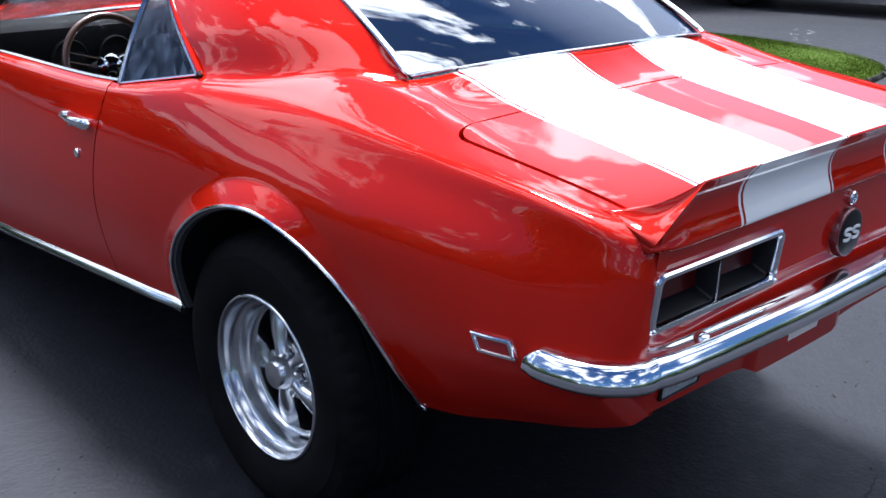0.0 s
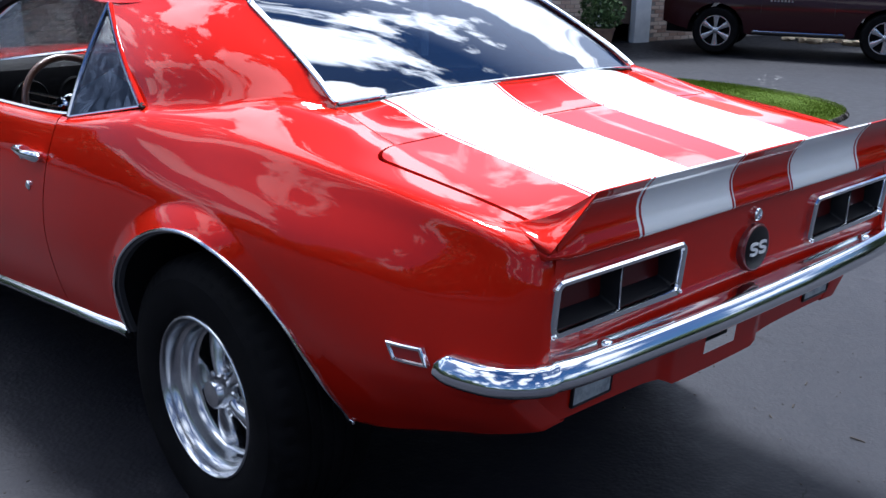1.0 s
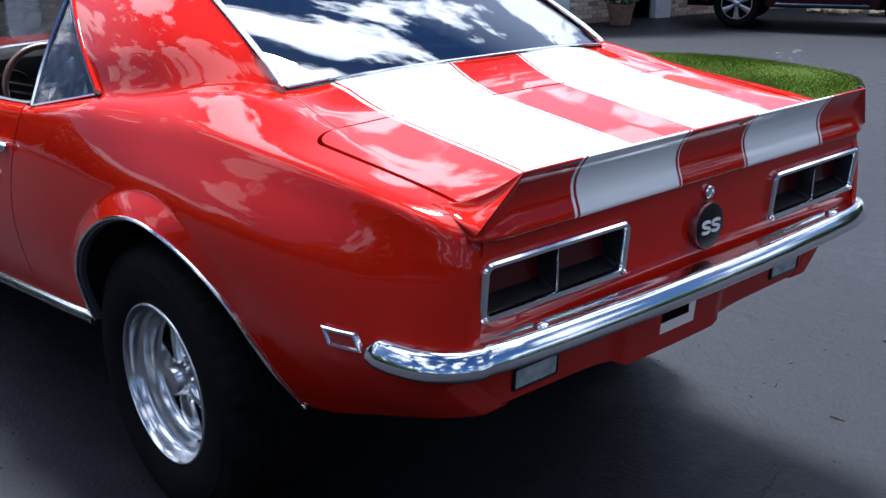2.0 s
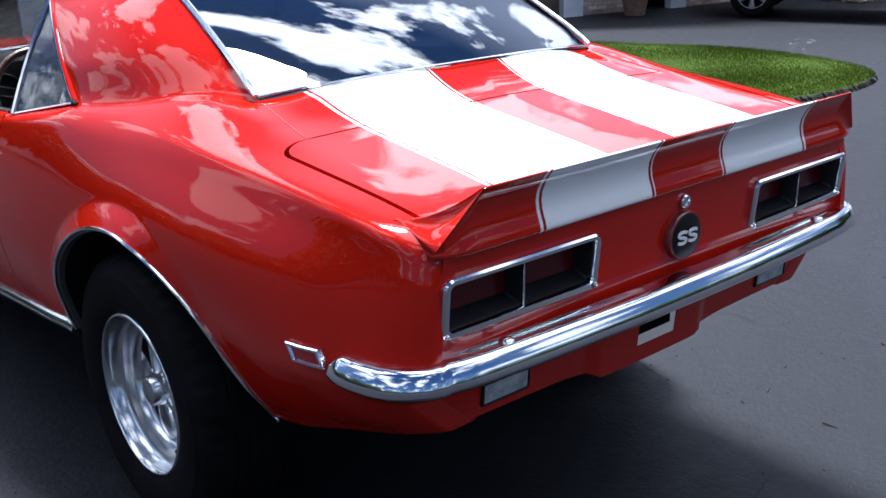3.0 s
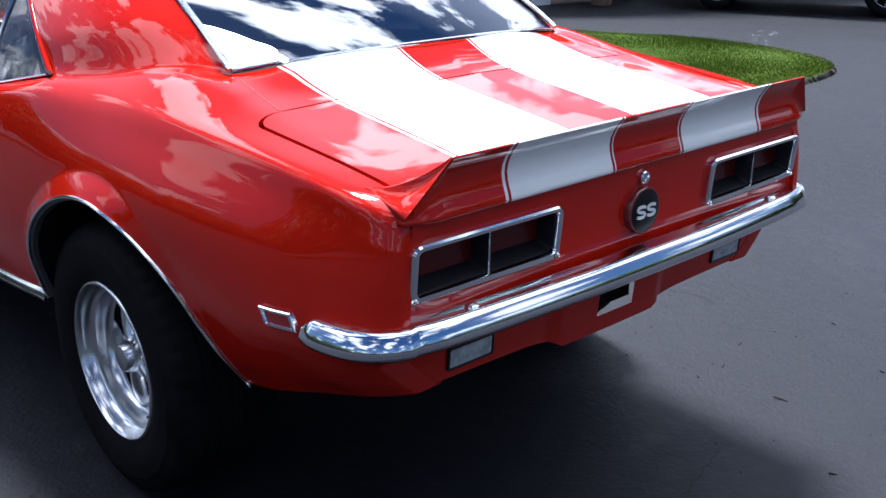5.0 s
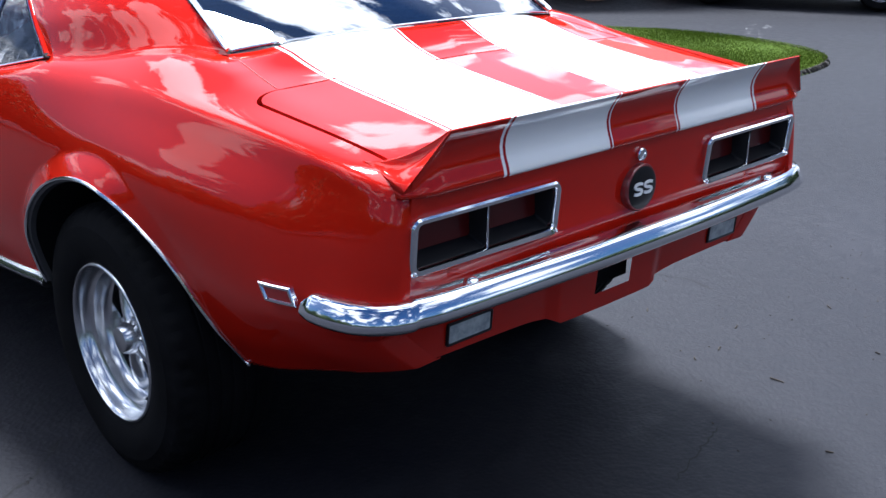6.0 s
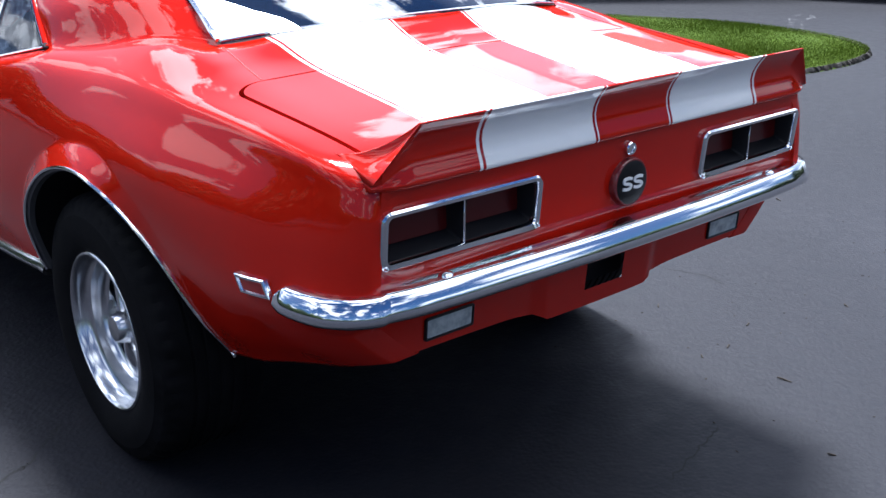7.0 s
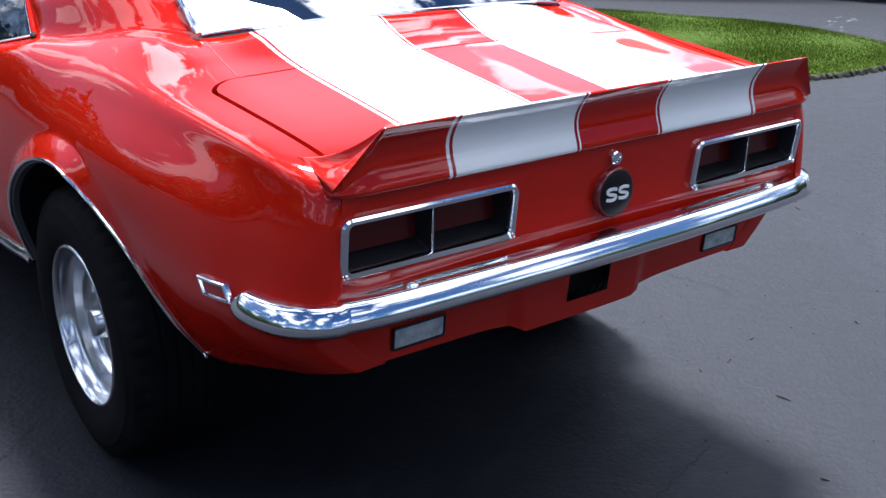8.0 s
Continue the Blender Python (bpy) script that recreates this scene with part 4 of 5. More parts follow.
# wheels
def wheel(side, cy, rz, face_x, tyre_r, width, rim_r=0.214):
    """side -1: the face looks to -x. The parts are made about the axle and then moved."""
    base = new("wheel")
    base.parent = car
    base.location = (0, 0, 0)
    tagged(base, "polished five-spoke alloy wheel with a wide black tyre")
    at = (side * face_x, cy, rz)

    def place(bm):
        for v in bm.verts:
            v.co = Vector((side * (face_x + v.co.x), cy + v.co.y, rz + v.co.z))
        return bm
    # tyre: rounded walls, ribs and grooves on the tread, notched shoulders
    bm = bmesh.new()
    n = 144
    rows = []
    w = width
    for i in range(n):
        s = 2 * math.pi * i / n
        notch = 0.006 if i % 3 == 0 else 0.0
        prof = [(-0.012, rim_r - 0.012), (0.001, rim_r - 0.002), (0.010, rim_r + 0.016), (0.017, rim_r + 0.045), (0.018, rim_r + 0.070), (0.014, rim_r + 0.095), (0.012, rim_r + 0.097), (0.004, tyre_r - 0.024), (-0.006, tyre_r - 0.012 - notch), (-0.018, tyre_r - 0.005 - notch), (-0.036, tyre_r - 0.001 - notch * 0.7)]
        g = 5
        for k in range(1, g + 1):
            c = -0.036 - (w - 0.072) * k / (g + 1)
            prof += [(c + 0.006, tyre_r), (c + 0.004, tyre_r - 0.004), (c - 0.004, tyre_r - 0.004), (c - 0.006, tyre_r)]
        prof += [(-w + 0.036, tyre_r - 0.001), (-w + 0.010, tyre_r - 0.010), (-w - 0.006, tyre_r - 0.05), (-w - 0.004, rim_r + 0.02), (-w + 0.02, rim_r - 0.01)]
        rows.append([Vector((h, r * math.cos(s), max(r * math.sin(s), -rz + 0.001))) for h, r in prof])
    grid(bm, rows, close_v=True)
    part("tyre", place(bm), M_RUBBER, base, "wide black rubber tyre", sharp=30)
    # rim: rolled lip, stepped barrel
    bm = bmesh.new()
    prof = [(-0.014, rim_r - 0.004), (0.000, rim_r), (0.005, rim_r - 0.003), (0.006, rim_r - 0.008), (0.001, rim_r - 0.013), (-0.012, rim_r - 0.016), (-0.030, rim_r - 0.019), (-0.036, rim_r - 0.026), (-0.040, rim_r - 0.034), (-0.056, rim_r - 0.037), (-0.076, rim_r - 0.040), (-0.080, rim_r - 0.046), (-0.083, rim_r - 0.052), (-0.100, rim_r - 0.053), (-0.145, rim_r - 0.050)]
    spin(bm, prof, 96)
    part("rim", place(bm), M_ALLOY, base, "polished stepped rim", sharp=50)
    bm = bmesh.new()
    spin(bm, [(-0.142, rim_r - 0.047), (-0.145, 0.10), (-0.143, 0.02)], 40)
    part("brake_drum", place(bm), M_UNDER, base)
    # five flared spokes
    for k in range(5):
        a = radians(66 + 72 * k)
        bm = bmesh.new()
        rows = []
        for s in np.linspace(0, 1, 12):
            r = 0.035 + (rim_r - 0.046 - 0.035) * s
            hw = 0.025 - 0.005 * math.sin(math.pi * min(1.0, s * 1.7)) + 0.015 * math.sin(math.pi / 2 * max(0.0, s - 0.2) / 0.8)
            crown = 0.030 - 0.010 * s
            top = -0.050 + 0.007 * math.sin(math.pi * s) - 0.026 * s
            ring = []
            for q in np.linspace(-1, 1, 11):
                ring.append((top + crown * (1 - abs(q) ** 2.4) - crown, q * hw))
            ring += [(top - crown - 0.022, hw * 0.8), (top - crown - 0.022, -hw * 0.8)]
            rows.append([Vector((h, r * math.cos(a) - u * math.sin(a), r * math.sin(a) + u * math.cos(a))) for h, u in ring])
        vs = grid(bm, rows, close_u=True)
        cap(bm, vs[-1])
        part("spoke", place(bm), M_ALLOY, base, sharp=50)
        # lug nut in a round seat between the spokes
        b = a + radians(36)
        lr = 0.058
        c = Vector((0, lr * math.cos(b), lr * math.sin(b)))
        bm = bmesh.new()
        spin(bm, [(-0.110, 0.021), (-0.078, 0.020), (-0.074, 0.017), (-0.074, 0.013), (-0.084, 0.012)], 20, "x", c)
        part("lug_seat", place(bm), M_ALLOY, base, sharp=50)
        bm = bmesh.new()
        spin(bm, [(-0.097, 0.0105), (-0.064, 0.0105), (-0.058, 0.008), (-0.056, 0.0004)], 6, "x", c)
        part("lug_nut", place(bm), M_CHROME, base, flat=True)
    bm = bmesh.new()
    spin(bm, [(-0.130, 0.058), (-0.094, 0.056), (-0.084, 0.051), (-0.078, 0.044), (-0.072, 0.0465)], 40)
    part("hub", place(bm), M_ALLOY, base, sharp=50)
    bm = bmesh.new()
    spin(bm, [(-0.080, 0.0475), (-0.052, 0.0450), (-0.028, 0.0370), (-0.0235, 0.0335), (-0.022, 0.0004)], 36)
    part("centre_cap", place(bm), M_ALLOY, base, "smooth conical chrome cap", sharp=25)
    bm = bmesh.new()
    vb = radians(-123)
    tube(bm, [(-0.055, (rim_r - 0.037) * math.cos(vb), (rim_r - 0.037) * math.sin(vb)), (-0.035, (rim_r - 0.052) * math.cos(vb), (rim_r - 0.052) * math.sin(vb))], 0.0042, 8)
    part("valve_stem", place(bm), M_BLACK, base)
    return base


for _s in (-1, 1):
    wheel(_s, 0.0, WHEEL_Z - 0.002, 0.852, WHEEL_R, 0.27)
    wheel(_s, 2.75, 0.318, 0.83, 0.318, 0.20, 0.19)


# side windows, interior
def quarter_window(side):
    bm = bmesh.new()
    a, b, c = Vector((0.830, 0.692, 0.975)), Vector((0.779, 0.356, FOOT_Z + 0.006)), Vector((0.658, 0.742, 1.276))
    rows = []
    for s in np.linspace(0, 1, 9):
        p, q = a.lerp(c, s), b.lerp(c, s)
        rows.append([p.lerp(q, u) + Vector((0.010 * math.sin(math.pi * s), 0, 0)) for u in np.linspace(0, 1, 9)])
    rows = [[Vector((side * p.x, p.y, p.z)) for p in r] for r in rows]
    front, rear, low = [r[0] for r in rows], [r[-1] for r in rows], rows[0]
    grid(bm, rows[:-1])
    bmesh.ops.solidify(bm, geom=bm.faces[:], thickness=0.004)
    g = part("quarter_window", bm, M_SIDE, car, "triangular quarter window glass")
    g.visible_shadow = False
    bm = bmesh.new()
    tube(bm, front, 0.0085, 8)
    part("window_frame", bm, M_TRIM, g, "bright window frame")
    bm = bmesh.new()
    tube(bm, [p + Vector((side * 0.004, -0.002, 0)) for p in rear], 0.0065, 8)
    part("window_frame", bm, M_TRIM, g, "bright window frame")
    bm = bmesh.new()
    tube(bm, [p + Vector((side * 0.003, -0.015, 0)) for p in rear], 0.0075, 8)
    part("pillar_flange", bm, M_RED, car, "red lip along the roof pillar")
    bm = bmesh.new()
    tube(bm, [rear[0] + Vector((side * 0.005, -0.012 - 0.004 * k, 0.004 + 0.003 * k)) for k in (-1, 0, 1)], 0.0075, 8)
    part("corner_seal", bm, M_BLACK, car, "small black rubber corner seal")
    bm = bmesh.new()
    tube(bm, low, 0.004, 6)
    part("weather_strip", bm, M_TRIM, g)
    # belt moulding along the door
    bm = bmesh.new()
    pts = []
    for y in np.linspace(0.70, 1.78, 24):
        cx = sec(y)[0][-1, 0]
        pts.append(Vector((side * (cx - 0.020), y, top_point(cx - 0.020, y).z + 0.002)))
    tube(bm, pts, 0.006, 6)
    part("belt_trim", bm, M_TRIM, car, "bright belt moulding")
    # windscreen pillar
    bm = bmesh.new()
    tube(bm, [(side * 0.80, 1.95, 0.965), (side * 0.73, 1.76, 1.10), (side * 0.645, 1.56, 1.235), (side * 0.63, 1.48, 1.262)], 0.022, 8)
    part("screen_pillar", bm, M_BLACK, car)


quarter_window(-1)
quarter_window(1)

bm = bmesh.new()
rows = []
for s in np.linspace(0, 1, 12):
    w = 0.78 + (0.60 - 0.78) * s
    rows.append([Vector((u * w, 2.06 - 0.52 * s - 0.10 * u * u * (1 - s) - 0.06 * u * u, 0.992 + 0.288 * s - 0.02 * u * u)) for u in np.linspace(-1, 1, 25)])
grid(bm, rows)
bmesh.ops.solidify(bm, geom=bm.faces[:], thickness=0.004)
g = part("windscreen", bm, M_SCREEN, car)
g.visible_shadow = False
bm = bmesh.new()
tube(bm, [p + Vector((0, 0, 0.0)) for p in rows[0]], 0.009, 6)
part("screen_trim", bm, M_TRIM, car)

# dashboard: padded top with a rolled edge and a sloping face
bm = bmesh.new()
rows = []
for x in np.linspace(-0.76, 0.76, 31):
    prof = [(2.04, 0.980), (1.98, 0.986), (1.86, 0.986), (1.825, 0.980), (1.805, 0.966), (1.80, 0.94), (1.80, 0.905), (1.82, 0.80), (1.88, 0.70), (1.95, 0.60)]
    rows.append([Vector((x, y, z)) for y, z in prof])
grid(bm, rows)
dash = part("dashboard", bm, M_UNDER, car, "black padded dashboard")
for gx in (-0.50, -0.32):
    bm = bmesh.new()
    spin(bm, [(0.03, 0.068), (-0.012, 0.068), (-0.016, 0.064), (-0.006, 0.060), (0.0, 0.0004)], 28, "y", (gx, 1.795, 0.86))
    part("gauge", bm, M_UNDER, dash)

# steering wheel: wooden rim, three slotted spokes, chrome horn button
ST = Vector((-0.415, 1.62, 0.855))
ST_M = Matrix.Translation(ST) @ Matrix.Rotation(radians(72), 4, "X")
wheel_ob = new("steering_wheel")
wheel_ob.parent = car
tagged(wheel_ob, "wood-rimmed steering wheel with slotted spokes")
bm = bmesh.new()
tube(bm, [ST_M @ Vector((0.172 * math.cos(s), 0.172 * math.sin(s), 0.0)) for s in np.linspace(0, 2 * math.pi, 48, endpoint=False)], 0.013, 10, closed=True)
part("wheel_rim", bm, M_WOOD, wheel_ob, "brown wooden rim")
for a in (15, 165, 270):
    bm = bmesh.new()
    c, s = math.cos(radians(a)), math.sin(radians(a))
    for u in (-0.016, 0.016):
        tube(bm, [ST_M @ Vector((c * r - s * u, s * r + c * u, -0.03 + 0.03 * r / 0.172)) for r in (0.03, 0.10, 0.168)], 0.006, 6)
    part("spoke", bm, M_TRIM, wheel_ob)
bm = bmesh.new()
spin(bm, [(-0.05, 0.040), (-0.02, 0.040), (0.0, 0.034), (0.008, 0.022), (0.010, 0.0004)], 28, "z")
for v in bm.verts:
    v.co = ST_M @ v.co
part("horn_button", bm, M_CHROME, wheel_ob)
bm = bmesh.new()
tube(bm, [ST_M @ Vector((0, 0, -0.04)), ST_M @ Vector((0, 0, -0.35))], 0.03, 12)
part("column", bm, M_BLACK, wheel_ob)

# cabin lining: floor, bulkheads, seats, parcel shelf
bm = bmesh.new()
box(bm, (-0.78, 0.46, 0.42), (0.78, 1.95, 0.44))
box(bm, (-0.48, 0.02, 0.59), (0.48, 0.06, 1.02))
box(bm, (-0.72, 0.02, 0.82), (-0.484, 0.06, 1.02))
box(bm, (0.484, 0.02, 0.82), (0.72, 0.06, 1.02))
part("cabin_floor", bm, M_VINYL, car)
bm = bmesh.new()
grid(bm, [[Vector((x, y, 1.055)) for x in (-0.66, 0, 0.66)] for y in (-0.26, 0.03, 0.30)])
part("parcel_shelf", bm, M_VINYL, car)
for side in (-1, 1):
    bm = bmesh.new()
    grid(bm, [[Vector((side * (sec(y)[0][-1, 0] - 0.035), y, z)) for z in (lo, (lo + hi) / 2, hi)] for y, lo, hi in ((0.05, 0.82, 1.02), (0.35, 0.82, 1.02), (0.46, 0.80, 1.0), (0.47, 0.45, 1.0), (0.7, 0.44, 0.965), (1.2, 0.42, 0.945), (1.8, 0.42, 0.92))])
    part("door_card", bm, M_VINYL, car)
bm = bmesh.new()
rows = []
for y in np.linspace(GLASS_TOP + 0.02, 1.5, 14):
    w = sail_low_x(y) - 0.02
    rows.append([roof_point(abs(x), y, 0.02) + Vector((x - abs(x), 0, 0)) for x in np.linspace(-w, w, 21)])
grid(bm, rows)
part("headlining", bm, M_VINYL, car)
for sx in (-0.37, 0.37):
    bm = bmesh.new()
    box(bm, (sx - 0.25, 0.70, 0.44), (sx + 0.25, 1.22, 0.60), 0.05, 3)
    seat = part("front_seat", bm, M_VINYL, car)
    bm = bmesh.new()
    box(bm, (sx - 0.24, 0.58, 0.55), (sx + 0.24, 0.72, 0.98), 0.05, 3)
    part("backrest", bm, M_VINYL, seat)
bm = bmesh.new()
box(bm, (-0.47, 0.10, 0.59), (0.47, 0.55, 0.70), 0.04, 3)
part("rear_seat", bm, M_VINYL, car)

# ---------------------------------------------------------------- ground
def ground_z(x, y):
    d = math.hypot(x - 0.0, y - 0.0)
    s = max(0.0, min(1.0, (d - 7.5) / 8.0))
    return -0.48 * s * s * (3 - 2 * s)


M_ASPHALT = mat("sealed_asphalt", (0.03, 0.03, 0.033), 0.6)
_m = M_ASPHALT
_p = principled(_m)
_tc = node(_m, "ShaderNodeTexCoord")
_big = node(_m, "ShaderNodeTexNoise", Scale=0.6, Detail=6.0, Roughness=0.6)
_mid = node(_m, "ShaderNodeTexNoise", Scale=12.0, Detail=9.0, Roughness=0.68)
_fine = node(_m, "ShaderNodeTexNoise", Scale=140.0, Detail=3.0)
_vor = node(_m, "ShaderNodeTexVoronoi", Scale=70.0)
for _n in (_big, _mid, _fine, _vor):
    wire(_m, _tc, "Object", _n, "Vector")
_r = ramp(_m, [(0.30, (0.0085, 0.0088, 0.0118)), (0.55, (0.0130, 0.0133, 0.0175)), (0.75, (0.022, 0.0225, 0.028))])
_mx = node(_m, "ShaderNodeMix")
_mx.inputs["Factor"].default_value = 0.5
wire(_m, _big, "Fac", _mx, "A")
wire(_m, _mid, "Fac", _mx, "B")
wire(_m, _mx, "Result", _r, "Fac")
wire(_m, _r, "Color", _p, "Base Color")
_rr = ramp(_m, [(0.35, (0.48,) * 3), (0.65, (0.66,) * 3)])
_p.inputs["Specular IOR Level"].default_value = 0.15
wire(_m, _mid, "Fac", _rr, "Fac")
wire(_m, _rr, "Color", _p, "Roughness")
_mh = node(_m, "ShaderNodeMix")
_mh.inputs["Factor"].default_value = 0.78
wire(_m, _vor, "Distance", _mh, "A")
wire(_m, _mid, "Fac", _mh, "B")
_b = node(_m, "ShaderNodeBump", Strength=0.36, Distance=0.012)
wire(_m, _mh, "Result", _b, "Height")
wire(_m, _b, "Normal", _p, "Normal")

bm = bmesh.new()
xs = sorted(set(np.concatenate([np.linspace(-10, 30, 81), [-900, -300, -100, -40, -20, 45, 80, 200, 900]]).tolist()))
ys = sorted(set(np.concatenate([np.linspace(-10, 25, 71), [-900, -300, -100, -40, -20, 45, 80, 200, 900]]).tolist()))
grid(bm, [[Vector((x, y, ground_z(x, y))) for x in xs] for y in ys])
tagged(finish("ground", bm, M_ASPHALT), "dark sealed asphalt driveway, worn and slightly uneven", "driveway", kind="structure")

# ---------------------------------------------------------------- lawn island
def lawn_edge(s):
    """A drop-shaped island; s from 0 to 1 round it."""
    nodes = [(7.2, 4.0), (7.28, 3.1), (7.15, 2.45), (6.75, 1.98), (6.2, 1.80), (5.4, 1.83), (4.4, 2.2), (3.6, 3.2), (3.4, 4.6), (4.2, 5.9), (5.6, 6.1), (6.6, 5.2), (7.2, 4.0)]
    pts = ribbon(nodes, 12)
    return pts[int(s * (len(pts) - 1))]


M_LAWN = mat("lawn_soil", (0.05, 0.09, 0.015), 0.9)
varied(M_LAWN, (0.034, 0.060, 0.003), (0.046, 0.078, 0.005), 3.0, bump=0.6, bump_scale=60)
M_GRASS = mat("grass_blades", (0.08, 0.17, 0.02), 0.7)
_gi = node(M_GRASS, "ShaderNodeNewGeometry")
_gr = ramp(M_GRASS, [(0.0, (0.055, 0.090, 0.003)), (0.5, (0.066, 0.104, 0.004)), (1.0, (0.082, 0.122, 0.007))])
principled(M_GRASS).inputs["Specular IOR Level"].default_value = 0.1
principled(M_LAWN).inputs["Specular IOR Level"].default_value = 0.1
wire(M_GRASS, _gi, "Random Per Island", _gr, "Fac")
wire(M_GRASS, _gr, "Color", principled(M_GRASS), "Base Color")
outline = [lawn_edge(s) for s in np.linspace(0, 1, 120, endpoint=False)]
cx, cy = 5.5, 3.9
bm = bmesh.new()
rows = []
for s in (1.02, 1.0, 0.97, 0.85, 0.6, 0.3, 0.05):
    z = {1.02: -0.01, 1.0: 0.012, 0.97: 0.03}.get(s, 0.045)
    rows.append([Vector((cx + (x - cx) * s, cy + (y - cy) * s, z)) for x, y in outline])
grid(bm, rows, close_u=True)
tagged(finish("lawn", bm, M_LAWN), "low island of mown green grass set in the driveway", "lawn", kind="structure")


# the cut edge of the turf: dark crumbled soil round the island
M_SOIL = varied(mat("edge_soil", (0.02, 0.015, 0.01), 0.95), (0.006, 0.005, 0.004), (0.022, 0.017, 0.012), 9.0, bump=0.6, bump_scale=70)
rng = random.Random(5)
bm = bmesh.new()
rows = [[], [], [], []]
turf = ribbon([tuple(q) for q in outline] + [tuple(outline[0])], 6)[:-1]
for x, y in turf:
    d = Vector((x - cx, y - cy, 0)).normalized()
    j = rng.uniform(-0.012, 0.016)
    for row, (o, z) in zip(rows, ((0.020 + j, -0.004), (0.012 + j, 0.012 + rng.uniform(0, 0.012)), (-0.004 + j * 0.5, 0.026 + rng.uniform(0, 0.016)), (-0.03, 0.028))):
        row.append(Vector((x, y, z)) + d * o)
grid(bm, rows, close_u=True)
tagged(finish("lawn_edge_soil", bm, M_SOIL), "dark crumbled soil along the cut turf edge", "soil edge", kind="structure")


def inside(xs, ys):
    """Which of the points lie on the island."""
    hit = np.zeros(len(xs), bool)
    for (x0, y0), (x1, y1) in zip(outline, outline[1:] + outline[:1]):
        if y0 != y1:
            hit ^= ((y0 > ys) != (y1 > ys)) & (xs < (x1 - x0) * (ys - y0) / (y1 - y0) + x0)
    return hit


gen = np.random.default_rng(7)
bx, by = gen.uniform(3.3, 7.35, 260000), gen.uniform(1.7, 6.2, 260000)
keep = inside(bx, by) & ((bx > 4.2) | (gen.random(260000) < 0.4))
bx, by = bx[keep], by[keep]
bn = len(bx)
ba, bw, bh = gen.uniform(0, 6.283, bn), gen.uniform(0.0016, 0.0034, bn), gen.uniform(0.008, 0.022, bn)
bh *= 1 + 0.5 * np.sin(bx * 2.3 + 1.0) * np.sin(by * 3.1)
bu, bv = np.cos(ba) * bw, np.sin(ba) * bw
blade = np.empty((bn, 3, 3))
blade[:, 0] = np.stack([bx - bu, by - bv, np.full(bn, 0.041)], 1)
blade[:, 1] = np.stack([bx + bu, by + bv, np.full(bn, 0.041)], 1)
blade[:, 2] = np.stack([bx + gen.uniform(-0.014, 0.014, bn), by + gen.uniform(-0.014, 0.014, bn), 0.041 + bh], 1)
verts = blade.reshape(-1, 3).tolist()
faces = np.arange(bn * 3).reshape(-1, 3).tolist()
me = bpy.data.meshes.new("grass")
me.from_pydata(verts, [], faces)
me.materials.append(M_GRASS)
tagged(new("grass", me), "short green mown grass blades", "grass", kind="stuff")

# ---------------------------------------------------------------- marks and litter on the driveway
M_CRACK = mat("crack_dark", (0.006, 0.006, 0.006), 0.95)
M_TWIG = mat("twig_bark", (0.025, 0.018, 0.012), 0.85)
M_CHALK = mat("pale_scuff", (0.075, 0.075, 0.08), 0.9)


def crack(points, width, seed):
    r = random.Random(seed)
    cv = []
    for (x0, y0), (x1, y1) in zip(points, points[1:]):
        for k in range(6):
            s = k / 6
            cv.append((x0 + (x1 - x0) * s + r.uniform(-1, 1) * 0.007, y0 + (y1 - y0) * s + r.uniform(-1, 1) * 0.007))
    cv.append(points[-1])
    rows = []
    for i, (x, y) in enumerate(cv):
        a, b = cv[max(0, i - 1)], cv[min(len(cv) - 1, i + 1)]
        t = Vector((b[0] - a[0], b[1] - a[1], 0)).normalized()
        w = width * r.uniform(0.4, 1.0) * (0.25 if i in (0, len(cv) - 1) else 1)
        rows.append([Vector((x - t.y * w, y + t.x * w, 0.0012)), Vector((x + t.y * w, y - t.x * w, 0.0012))])
    bm = bmesh.new()
    grid(bm, rows)
    tagged(finish("asphalt_crack", bm, M_CRACK), "thin dark crack in the asphalt", "crack", kind="structure")


crack([(-0.915, 0.265), (-0.945, 0.238), (-0.972, 0.205), (-1.003, 0.172)], 0.0042, 1)
crack([(-1.018, 0.160), (-1.055, 0.118), (-1.085, 0.106), (-1.112, 0.099), (-1.17, 0.06)], 0.0034, 4)
crack([(0.49, -0.962), (0.376, -0.990), (0.286, -1.012), (0.16, -1.042)], 0.0024, 2)
crack([(1.352, -0.04), (1.377, -0.155), (1.412, -0.234), (1.392, -0.353)], 0.0020, 3)

# fine dark grit and crumbs on the asphalt
rng = random.Random(12)
bm = bmesh.new()
for _ in range(170):
    if rng.random() < 0.7:
        x, y = rng.uniform(0.3, 2.6), rng.uniform(-1.5, 1.0)
    else:
        x, y = rng.uniform(-1.7, -0.95), rng.uniform(-0.3, 1.6)
    w, h, a = rng.uniform(0.002, 0.007), rng.uniform(0.001, 0.003), rng.uniform(0, 3.14)
    c, d = math.cos(a), math.sin(a)
    base = [(x + c * u * w - d * v * h, y + d * u * w + c * v * h) for u, v in ((-1, -0.6), (0.2, -1), (1, 0.1), (0.3, 1), (-0.8, 0.7))]
    lo = [bm.verts.new((u, v, 0.0004)) for u, v in base]
    hi = [bm.verts.new((x + (u - x) * 0.6, y + (v - y) * 0.6, 0.0026)) for u, v in base]
    bm.faces.new(hi)
    for i in range(5):
        bm.faces.new((lo[i], lo[(i + 1) % 5], hi[(i + 1) % 5], hi[i]))
tagged(finish("grit", bm, M_TWIG, flat=True), "fine dark grit and crumbs on the asphalt", "grit", kind="stuff")

